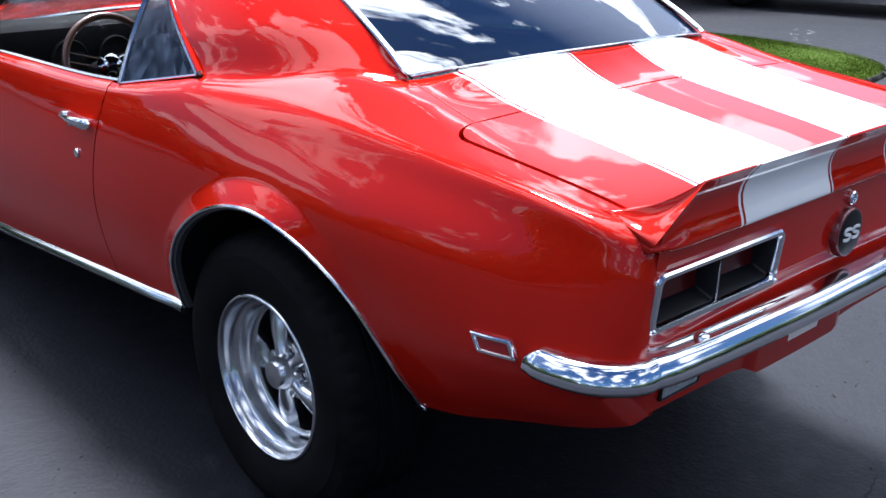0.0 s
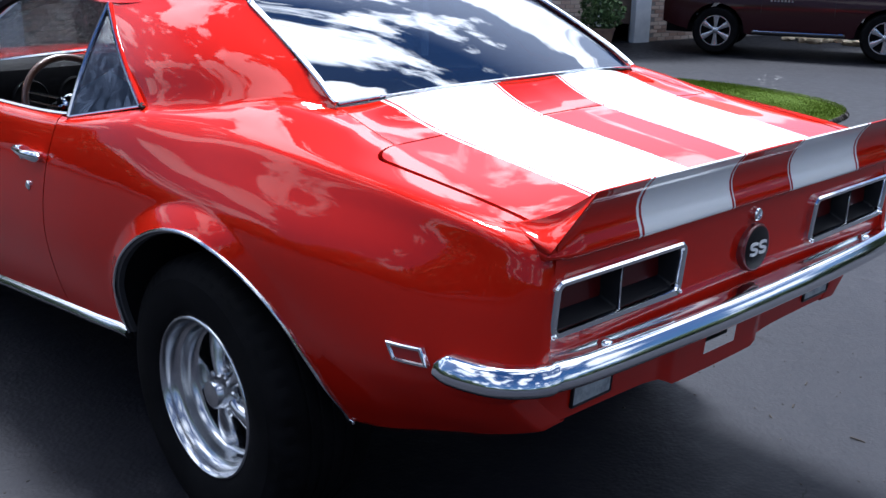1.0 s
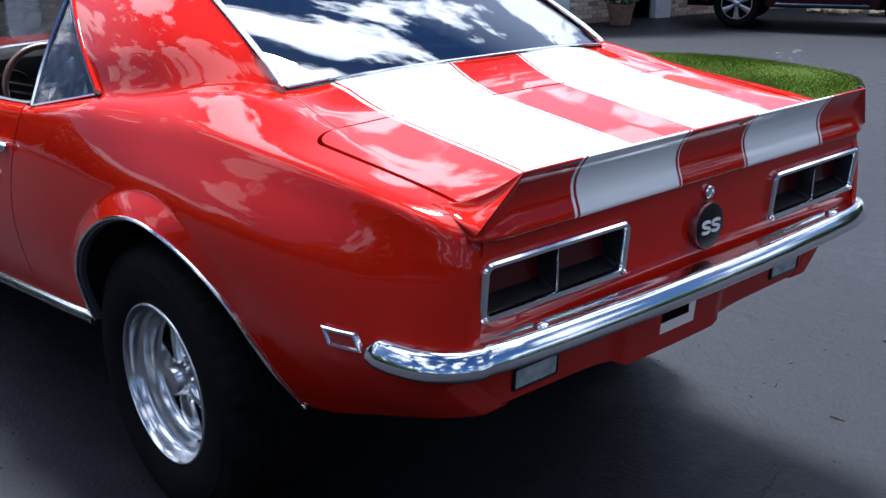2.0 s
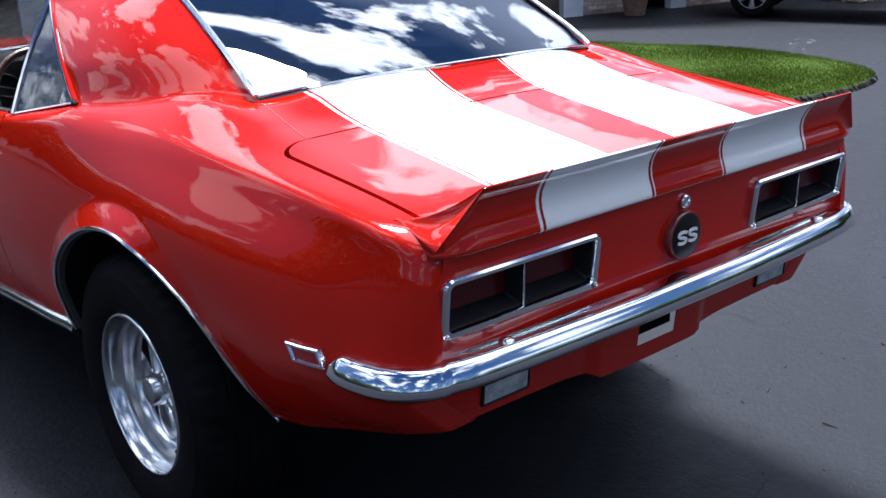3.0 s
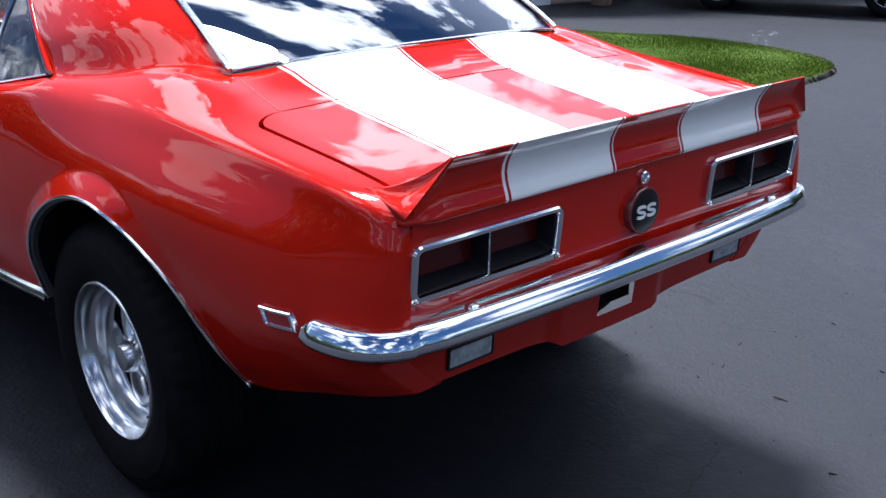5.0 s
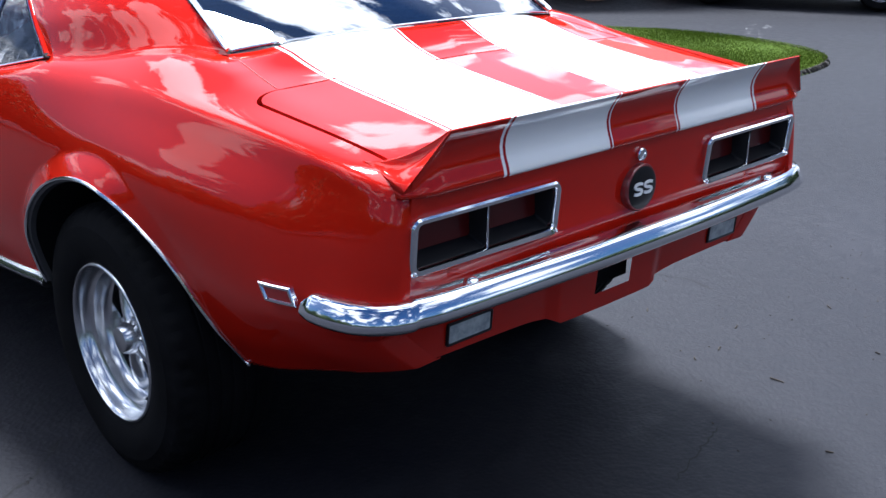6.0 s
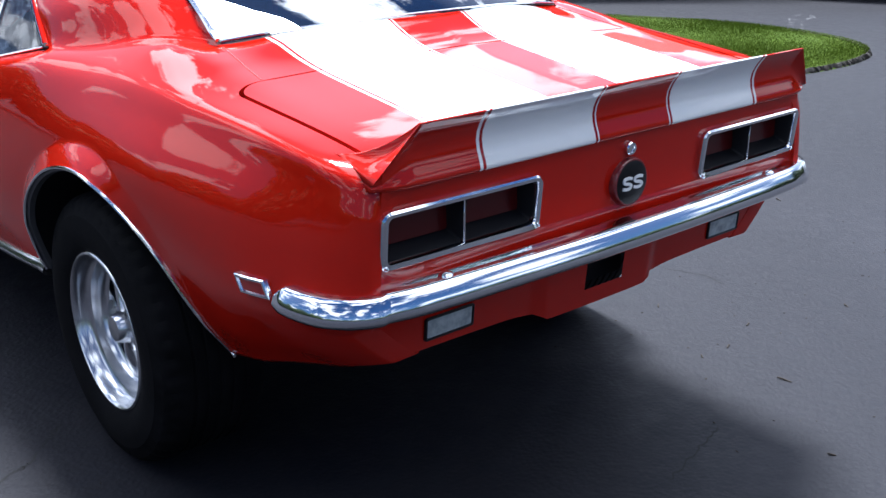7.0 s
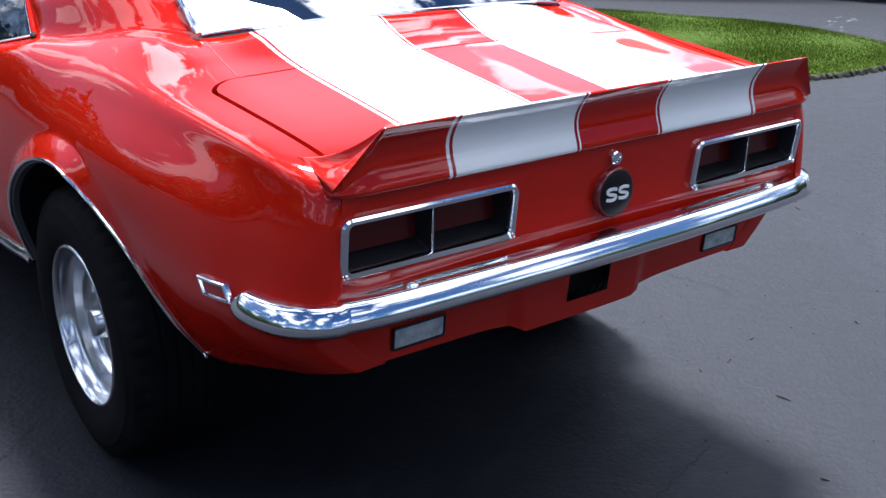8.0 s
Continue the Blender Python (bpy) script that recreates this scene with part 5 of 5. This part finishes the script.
rng = random.Random(11)
for x, y, ln, ang in ((0.878, -0.925, 0.045, 100), (0.945, -0.673, 0.02, 20), (0.819, -0.662, 0.018, 60), (0.595, -1.247, 0.022, 140), (2.478, 0.12, 0.03, 80), (1.143, -0.613, 0.018, 10), (1.037, -0.311, 0.02, 45), (1.55, -0.75, 0.02, 70), (1.30, -1.05, 0.016, 120)):
    bm = bmesh.new()
    a = radians(ang)
    pts = [(x + math.cos(a) * ln * s + rng.uniform(-1, 1) * 0.002, y + math.sin(a) * ln * s + rng.uniform(-1, 1) * 0.002, 0.003 + 0.002 * math.sin(3 * s)) for s in (-0.5, -0.15, 0.2, 0.5)]
    tube(bm, pts, 0.0026, 6)
    tagged(finish("twig", bm, M_TWIG), "short dark twig lying on the asphalt", "twig", group="litter on the driveway")
bm = bmesh.new()
for k in range(16):
    s = k / 15
    x, y = 9.6 - 2.1 * s + rng.uniform(-0.12, 0.12), 4.27 - 1.1 * s + rng.uniform(-0.12, 0.12)
    w, h = rng.uniform(0.02, 0.07), rng.uniform(0.01, 0.025)
    a = rng.uniform(0, 3.14)
    c, d = math.cos(a), math.sin(a)
    ring = [bm.verts.new((x + c * w * math.cos(q) - d * h * math.sin(q), y + d * w * math.cos(q) + c * h * math.sin(q), ground_z(x, y) + 0.004)) for q in np.linspace(0, 6.28, 7, endpoint=False)]
    bm.faces.new(ring)
tagged(finish("chalk_scuffs", bm, M_CHALK), "pale scuffs scattered on the asphalt", "scuffs", kind="stuff")

# ---------------------------------------------------------------- house behind the driveway
HO = Vector((14.3, 9.6, -0.47))
HE = Vector((0.9806, -0.1961, 0))
HN = Vector((-0.1961, -0.9806, 0))
M_BRICK = mat("pale_brick", (0.36, 0.27, 0.22), 0.85)
_bo = node(M_BRICK, "ShaderNodeObjectInfo")
_bt = node(M_BRICK, "ShaderNodeTexCoord")
_bn = node(M_BRICK, "ShaderNodeTexNoise", Scale=30.0, Detail=5.0)
wire(M_BRICK, _bt, "Object", _bn, "Vector")
_ba = node(M_BRICK, "ShaderNodeMath")
_ba.operation = "MULTIPLY_ADD"
wire(M_BRICK, _bn, "Fac", _ba, 0)
_ba.inputs[1].default_value = 0.4
wire(M_BRICK, _bo, "Random", _ba, 2)
_br = ramp(M_BRICK, [(0.15, (0.30, 0.19, 0.15)), (0.6, (0.46, 0.34, 0.28)), (1.0, (0.58, 0.48, 0.41)), (1.0, (0.60, 0.50, 0.43))])
wire(M_BRICK, _ba, 0, _br, "Fac")
wire(M_BRICK, _br, "Color", principled(M_BRICK), "Base Color")
M_MORTAR = varied(mat("mortar", (0.30, 0.28, 0.26), 0.9), (0.22, 0.20, 0.19), (0.34, 0.32, 0.30), 6.0, bump=0.4, bump_scale=80)
M_FRAME = varied(mat("white_frame", (0.62, 0.66, 0.70), 0.5), (0.55, 0.59, 0.64), (0.68, 0.71, 0.75), 4.0)
M_GDOOR = varied(mat("brown_door", (0.10, 0.07, 0.055), 0.55), (0.085, 0.06, 0.045), (0.13, 0.09, 0.07), 5.0)
M_VOID = mat("dark_interior", (0.006, 0.006, 0.006), 0.9)
M_SHINGLE = varied(mat("roof_shingle", (0.10, 0.09, 0.085), 0.9), (0.07, 0.065, 0.06), (0.14, 0.125, 0.115), 8.0, bump=0.5, bump_scale=40)


def hpt(u, v, w):
    """A point of the house: u along the wall, v out of it towards the driveway, w up."""
    return HO + HE * u + HN * v + Vector((0, 0, w))


def hbox(bm, u0, u1, v0, v1, w0, w1):
    c = [bm.verts.new(hpt(u, v, w)) for u in (u0, u1) for v in (v0, v1) for w in (w0, w1)]
    for q in ((0, 1, 3, 2), (4, 6, 7, 5), (0, 4, 5, 1), (2, 3, 7, 6), (0, 2, 6, 4), (1, 5, 7, 3)):
        bm.faces.new([c[i] for i in q])


house = new("house")
house.location = HO
bpy.context.view_layer.update()
tagged(house, "pale brick house with garage doors and white frames", "house")


def hpart(name, bm, material, label="", **kw):
    for v in bm.verts:
        v.co -= HO
    return part(name, bm, material, house, label, **kw)


OPENINGS = ((-1.22, -0.18), (-4.9, -2.62), (-11.0 - 2.6, -11.45))
bm = bmesh.new()
for u0, u1 in ((-16.0, -13.6), (-11.45, -4.9), (-2.62, -1.22), (-0.18, 9.0)):
    hbox(bm, u0, u1, -0.25, 0.0, -0.3, 2.25)
hbox(bm, -16.0, 9.0, -0.25, 0.0, 2.25, 5.4)
hbox(bm, -16.0, -15.75, -8.0, -0.25, -0.3, 5.4)
hbox(bm, 8.75, 9.0, -8.0, -0.25, -0.3, 5.4)
hbox(bm, -16.0, 9.0, -8.25, -8.0, -0.3, 5.4)
house_wall = hpart("wall", bm, M_MORTAR, "mortared brick wall", flat=True)
for u0, u1 in OPENINGS:
    bm = bmesh.new()
    hbox(bm, u0, u1, -0.16, -0.12, 0.34 if u0 > -2 else 0.03, 2.25)
    for k in range(1, 4):
        w = 0.34 + (2.25 - 0.34) * k / 4
        hbox(bm, u0, u1, -0.12, -0.105, w - 0.012, w + 0.012)
    hpart("garage_door", bm, M_GDOOR, "dark brown panelled garage door", flat=True)
    for a, b in ((u0 - 0.02, u0 + 0.10), (u1 - 0.10, u1 + 0.28) if u0 > -2 else (u1 - 0.08, u1 + 0.34)):
        bm = bmesh.new()
        hbox(bm, a, b, -0.10, 0.04, -0.05, 2.3)
        hpart("door_frame", bm, M_FRAME, "white door frame", flat=True)
    bm = bmesh.new()
    hbox(bm, u0 - 0.02, u1 + 0.02, -0.10, 0.038, 2.16, 2.34)
    hpart("lintel", bm, M_FRAME, "white lintel board", flat=True)
bm = bmesh.new()
hbox(bm, -16, 9, -8.2, -0.3, -0.02, 0.0)
hbox(bm, -15.5, 8.5, -2.6, -2.5, 0.0, 2.9)
hpart("inner_floor", bm, M_VOID, flat=True)
bm = bmesh.new()
rows = []
for v, w in ((0.5, 5.25), (0.5, 5.37), (-4.1, 7.6), (-8.7, 5.37), (-8.7, 5.25)):
    rows.append([hpt(u, v, w) for u in (-16.4, -4, 9.4)])
grid(bm, rows)
rows = [[hpt(u, 0.5, 5.25), hpt(u, -8.7, 5.25)] for u in (-16.4, 9.4)]
grid(bm, rows)
hpart("roof", bm, M_SHINGLE, "dark shingle roof", flat=True)

# single bricks where the wall is near enough to tell them apart
bk = bmesh.new()
box(bk, (-0.099, -0.012, -0.031), (0.099, 0.008, 0.031), 0.004, 1)
bk_me = bpy.data.meshes.new("brick")
bk.to_mesh(bk_me)
bk.free()
bk_me.materials.append(M_BRICK)
TURN = math.atan2(HE.y, HE.x)
for a, b, w0, w1 in ((-11.10, -8.9, 0.0, 1.10), (0.12, 1.45, 0.0, 0.78), (-2.26, -1.24, 0.0, 0.9)):
    row = 0
    w = w0 + 0.04
    while w < w1:
        u = a + (0.10 if row % 2 else 0.0) + 0.11
        while u < b - 0.05:
            ob = new("brick", bk_me)
            ob.parent = house_wall
            p = hpt(u, 0.0, w) - HO
            ob.location, ob.rotation_euler = p, (0, 0, TURN)
            u += 0.210
        w += 0.073
        row += 1

# ---------------------------------------------------------------- plants by the house
M_LEAF = mat("shrub_leaf", (0.05, 0.10, 0.025), 0.6)
_li = node(M_LEAF, "ShaderNodeNewGeometry")
_lr = ramp(M_LEAF, [(0.0, (0.025, 0.055, 0.015)), (0.6, (0.06, 0.12, 0.03)), (1.0, (0.12, 0.18, 0.06))])
wire(M_LEAF, _li, "Random Per Island", _lr, "Fac")
wire(M_LEAF, _lr, "Color", principled(M_LEAF), "Base Color")
M_WINE = mat("wine_leaf", (0.10, 0.015, 0.02), 0.6)
_li = node(M_WINE, "ShaderNodeNewGeometry")
_lr = ramp(M_WINE, [(0.0, (0.05, 0.008, 0.010)), (1.0, (0.18, 0.03, 0.035))])
wire(M_WINE, _li, "Random Per Island", _lr, "Fac")
wire(M_WINE, _lr, "Color", principled(M_WINE), "Base Color")
M_POT = varied(mat("clay_pot", (0.25, 0.15, 0.10), 0.8), (0.18, 0.11, 0.08), (0.30, 0.19, 0.13), 7.0, bump=0.3, bump_scale=60)


def leaves(bm, centre, radii, count, size, seed, spiky=0.0):
    r = random.Random(seed)
    for _ in range(count):
        d = Vector((r.gauss(0, 1), r.gauss(0, 1), r.gauss(0, 1))).normalized() * (r.random() ** 0.4)
        p = Vector(centre) + Vector((d.x * radii[0], d.y * radii[1], d.z * radii[2]))
        t = Vector((r.gauss(0, 1), r.gauss(0, 1), r.gauss(0, 1) + spiky)).normalized()
        s = t.cross(Vector((r.gauss(0, 1), r.gauss(0, 1), r.gauss(0, 1)))).normalized()
        ln, wd = size * r.uniform(0.6, 1.3), size * r.uniform(0.2, 0.35)
        a, b, c, e = (bm.verts.new(q) for q in (p - t * ln * 0.5, p + s * wd, p + t * ln * 0.5, p - s * wd))
        bm.faces.new((a, b, c, e))


def potted(at, radius, height, material, seed, label, spiky=0.0, leaf=0.10):
    top = new("potted_shrub")
    top.location = at
    tagged(top, label, "plant")
    bm = bmesh.new()
    spin(bm, [(0.0, 0.001), (0.0, 0.17), (0.30, 0.235), (0.33, 0.25), (0.36, 0.25), (0.36, 0.22), (0.31, 0.20), (0.31, 0.001)], 28, "z")
    part("pot", bm, M_POT, top, "brown clay pot")
    bm = bmesh.new()
    tube(bm, [(0, 0, 0.30), (0.02, 0.01, 0.45), (0, 0, 0.36 + height * 0.5)], 0.015, 6)
    part("stem", bm, M_TWIG, top)
    bm = bmesh.new()
    leaves(bm, (0, 0, 0.36 + height * 0.45), (radius, radius, height * 0.55), 900, leaf, seed, spiky)
    part("foliage", bm, material, top, flat=True)


potted(hpt(-1.55, 0.55, 0.0), 0.42, 0.62, M_LEAF, 5, "leafy green shrub in a clay pot by the garage")
potted(hpt(-10.28, 0.45, 0.17), 0.26, 0.55, M_WINE, 6, "dark red leafed shrub in a clay pot by the brick wall", 2.5, 0.16)

# ---------------------------------------------------------------- parked sport utility vehicle
M_MAROON = mat("maroon_paint", (0.024, 0.002, 0.004), 0.45, spec=0.15)
principled(M_MAROON).inputs["Coat Weight"].default_value = 0.5
principled(M_MAROON).inputs["Coat Roughness"].default_value = 0.05
M_SUVGLASS = mat("dark_car_glass", (0.006, 0.007, 0.008), 0.05, coat=0.5)
SA, SB = Vector((13.50, 7.57, 0)), Vector((14.60, 5.12, 0))
SX = (SB - SA).normalized()
SY = Vector((-SX.y, SX.x, 0)) * (1 if Vector((-SX.y, SX.x, 0)).dot(Vector((1, 1, 0))) > 0 else -1)
WB = (SB - SA).length
SZ = -0.455
suv = new("sport_utility_vehicle")
suv.location = (SA.x, SA.y, SZ)
tagged(suv, "dark maroon sport utility vehicle parked by the house", "car")


def spt(x, y, z):
    """Vehicle coordinates: x from the first axle to the second, y away from the driveway, z up; relative to its base."""
    return SX * x + SY * y + Vector((0, 0, z))


def vpart(name, bm, material, parent=None, label="", **kw):
    for v in bm.verts:
        v.co = spt(v.co.x, v.co.y, v.co.z)
    return part(name, bm, material, parent or suv, label, **kw)


def suv_low(x):
    for c in (0.0, WB):
        d = 0.47 ** 2 - (x - c) ** 2
        if d > 0:
            return max(0.36, 0.38 + math.sqrt(d))
    return 0.36 if 0 < x < WB else 0.42


def suv_body():
    bm = bmesh.new()
    xs = sorted(set(np.linspace(-0.92, WB + 1.1, 70).tolist() + [c + 0.47 * math.sin(s) for c in (0.0, WB) for s in np.linspace(-1.57, 1.57, 25)]))
    rows = []
    for x in xs:
        end = max(0.0, (-0.55 - x) / 0.37, (x - WB - 0.85) / 0.25)
        ins = 0.16 * end ** 2
        top = float(np.interp(x, (-0.92, -0.6, 0.55, WB + 1.1), (0.92, 1.02, 1.10, 1.10)))
        zl = suv_low(x) + (0.10 * end)
        row = []
        for k in range(13):
            s = k / 12
            z = zl + (top - zl) * s
            row.append(Vector((x, ins - 0.035 * math.sin(math.pi * min(1.0, (z - 0.3) / 0.8)), z)))
        row += [Vector((x, 0.03 + ins, top + 0.02)), Vector((x, 0.96, top + 0.03)), Vector((x, 1.89 - ins, top + 0.02))]
        row += [Vector((x, 1.92 - p.y, p.z)) for p in row[12::-1]]
        rows.append(row)
    vs = grid(bm, rows)
    cap(bm, vs[0])
    cap(bm, vs[-1][::-1])
    return bm


vpart("body", suv_body(), M_MAROON, label="glossy dark maroon body")
bm = bmesh.new()
rows = []
for x, t in ((0.62, 1.12), (1.25, 1.80), (2.2, 1.86), (WB + 0.75, 1.84), (WB + 1.02, 1.13)):
    i = 0.0 if t < 1.2 else 0.16
    rows.append([Vector((x, 0.03, 1.10)), Vector((x, 0.03 + i, t)), Vector((x, 0.96, t + 0.03)), Vector((x, 1.89 - i, t)), Vector((x, 1.89, 1.10))])
grid(bm, rows)
vpart("cabin", bm, M_MAROON, sharp=20)
for a, b in ((1.0, 1.85), (1.92, 2.75), (2.82, WB + 0.78)):
    bm = bmesh.new()
    q = [Vector((a + 0.25 if a < 1.1 else a, 0.045, 1.17)), Vector((b, 0.045, 1.17)), Vector((b, 0.155, 1.74)), Vector((a + 0.40 if a < 1.1 else a, 0.155, 1.74))]
    vs = [bm.verts.new(p + Vector((0, -0.012, 0))) for p in q]
    bm.faces.new(vs)
    bmesh.ops.solidify(bm, geom=bm.faces[:], thickness=0.01)
    vpart("side_window", bm, M_SUVGLASS)
for a in (0.72, 1.88, 2.70):
    bm = bmesh.new()
    tube(bm, [(a, -0.014, 0.50), (a, -0.036, 0.75), (a, -0.006, 1.08)], 0.004, 5)
    vpart("door_gap", bm, M_BLACK)
bm = bmesh.new()
tube(bm, [(0.62, -0.10, 0.40), (0.72, -0.14, 0.40), (WB - 0.72, -0.14, 0.40), (WB - 0.62, -0.10, 0.40)], 0.030, 10)
rb = vpart("running_board", bm, M_BLACK)
bm = bmesh.new()
tube(bm, [(0.72, -0.165, 0.425), (WB - 0.74, -0.165, 0.425)], 0.013, 8)
vpart("bright_strip", bm, M_CHROME, rb)
for x in (0.68, WB - 0.68):
    bm = bmesh.new()
    tube(bm, [(x - 0.035, -0.165, 0.428), (x + 0.035, -0.165, 0.428)], 0.020, 8)
    vpart("end_cap", bm, M_CHROME, rb)
bm = bmesh.new()
box(bm, (-0.85, 0.12, 0.34), (WB + 1.0, 1.80, 0.50))
vpart("chassis", bm, M_UNDER)
M_BADGEBAR = mat("badge_bright", (0.5, 0.5, 0.52), 0.3, 1.0)
for k in range(7):
    bm = bmesh.new()
    box(bm, (0.86 + 0.055 * k, -0.040, 0.905), (0.89 + 0.055 * k, -0.026, 0.935))
    vpart("badge_bar", bm, M_BADGEBAR)


def suv_wheel(cx, y0, near):
    w = new("wheel")
    w.parent = suv
    s = 1 if near else -1

    def put(bm):
        for v in bm.verts:
            v.co = spt(cx + v.co.x, y0 + s * v.co.y, 0.395 + v.co.z)
        return bm
    bm = bmesh.new()
    spin(bm, [(0.02, 0.245), (-0.01, 0.255), (-0.025, 0.30), (-0.02, 0.355), (0.01, 0.385), (0.05, 0.393), (0.20, 0.393), (0.25, 0.36), (0.25, 0.26)], 56, "y")
    part("tyre", put(bm), M_RUBBER, w)
    bm = bmesh.new()
    spin(bm, [(0.0, 0.258), (-0.012, 0.255), (-0.012, 0.240), (0.01, 0.232), (0.10, 0.22)], 48, "y")
    part("rim", put(bm), M_ALLOY, w)
    bm = bmesh.new()
    spin(bm, [(0.06, 0.225), (0.06, 0.01)], 30, "y")
    part("brake_drum", put(bm), M_UNDER, w)
    for k in range(6):
        a = radians(90 + 60 * k)
        bm = bmesh.new()
        rows = []
        for r, hw in ((0.04, 0.030), (0.10, 0.034), (0.17, 0.050), (0.238, 0.062)):
            ring = [(-hw, 0.025), (-hw * 0.8, 0.0), (0, -0.008), (hw * 0.8, 0.0), (hw, 0.025)]
            rows.append([Vector((r * math.cos(a) - u * math.sin(a), d, r * math.sin(a) + u * math.cos(a))) for u, d in ring])
        grid(bm, rows)
        part("spoke", put(bm), M_ALLOY, w)
    bm = bmesh.new()
    spin(bm, [(0.02, 0.055), (-0.010, 0.052), (-0.018, 0.040), (-0.018, 0.001)], 24, "y")
    part("centre_cap", put(bm), M_ALLOY, w)


for _x in (0.0, WB):
    suv_wheel(_x, 0.0, True)
    suv_wheel(_x, 1.92, False)

# pale stones in the bed beyond the vehicle
M_STONE = varied(mat("bed_stone", (0.42, 0.35, 0.25), 0.9), (0.32, 0.26, 0.18), (0.52, 0.44, 0.32), 5.0, bump=0.5, bump_scale=30)
rng = random.Random(21)
for k in range(16):
    x = 1.0 + k * 0.16 + rng.uniform(-0.05, 0.05)
    base = Vector((SA.x, SA.y, SZ)) + spt(x, 3.3 + rng.uniform(-0.4, 0.4), 0.0)
    bm = bmesh.new()
    bmesh.ops.create_icosphere(bm, subdivisions=2, radius=1.0)
    sx, sy, sz = rng.uniform(0.12, 0.24), rng.uniform(0.10, 0.18), rng.uniform(0.05, 0.10)
    for v in bm.verts:
        d = 1 + 0.25 * noise.noise(v.co * 1.7 + Vector((k * 3.1, 0, 0)))
        v.co = Vector((v.co.x * sx * d, v.co.y * sy * d, max(-0.02, v.co.z * sz * d + sz * 0.5)))
    st = finish("landscape_stone", bm, M_STONE)
    st.location = base + Vector((0, 0, ground_z(base.x, base.y) - base.z))
    tagged(st, "flat tan landscaping stone at the edge of the driveway", "stone", group="stones along the bed")

# ---------------------------------------------------------------- far trees round the place
M_WOOD_FAR = mat("far_leaves", (0.04, 0.07, 0.02), 0.8)
_li = node(M_WOOD_FAR, "ShaderNodeNewGeometry")
_lr = ramp(M_WOOD_FAR, [(0.0, (0.02, 0.04, 0.012)), (1.0, (0.07, 0.11, 0.03))])
wire(M_WOOD_FAR, _li, "Random Per Island", _lr, "Fac")
wire(M_WOOD_FAR, _lr, "Color", principled(M_WOOD_FAR), "Base Color")
rng = random.Random(31)
verts, faces = [], []
for k in range(70):
    az = radians(95 + 295 * k / 69)
    d = rng.uniform(34, 46)
    cx, cy, hh = d * math.sin(az), d * math.cos(az), rng.uniform(5.0, 9.5)
    # belt stands out of view; heights by direction shape reflections in paint and glass
    tall = 0.62 if 110 < math.degrees(az) < 265 else 1.0
    hh *= tall
    if 308 < math.degrees(az) < 380:
        hh *= 0.78 if math.degrees(az) < 347 else 1.8
    for k2 in range(60):             # the dense heart of the crown
        q = Vector((rng.gauss(0, 1), rng.gauss(0, 1), rng.gauss(0, 1))).normalized() * rng.random() ** 0.4 * 0.75
        p = Vector((cx + q.x * 3.0, cy + q.y * 3.0, hh * 0.46 + q.z * hh * 0.5))
        t = Vector((rng.gauss(0, 1), rng.gauss(0, 1), rng.gauss(0, 1))).normalized() * rng.uniform(0.9, 1.5)
        s = t.cross(Vector((rng.gauss(0, 1), rng.gauss(0, 1), rng.gauss(0, 1)))).normalized() * rng.uniform(0.8, 1.2)
        n = len(verts)
        verts += [tuple(p - t), tuple(p + s), tuple(p + t), tuple(p - s)]
        faces.append((n, n + 1, n + 2, n + 3))
    for _ in range(1500):
        q = Vector((rng.gauss(0, 1), rng.gauss(0, 1), rng.gauss(0, 1))).normalized() * rng.random() ** 0.35
        p = Vector((cx + q.x * 3.2 * tall ** 0.5, cy + q.y * 3.2 * tall ** 0.5, hh * 0.52 + q.z * hh * 0.5))
        t = Vector((rng.gauss(0, 1), rng.gauss(0, 1), rng.gauss(0, 1))).normalized() * rng.uniform(0.16, 0.34) * tall
        s = t.cross(Vector((rng.gauss(0, 1), rng.gauss(0, 1), rng.gauss(0, 1)))).normalized() * rng.uniform(0.12, 0.24) * tall ** 0.5
        n = len(verts)
        verts += [tuple(p - t), tuple(p + s), tuple(p + t), tuple(p - s)]
        faces.append((n, n + 1, n + 2, n + 3))
me = bpy.data.meshes.new("far_woods")
me.from_pydata(verts, [], faces)
me.materials.append(M_WOOD_FAR)
tagged(new("far_woods", me), "belt of distant green trees round the driveway", "trees", kind="stuff")
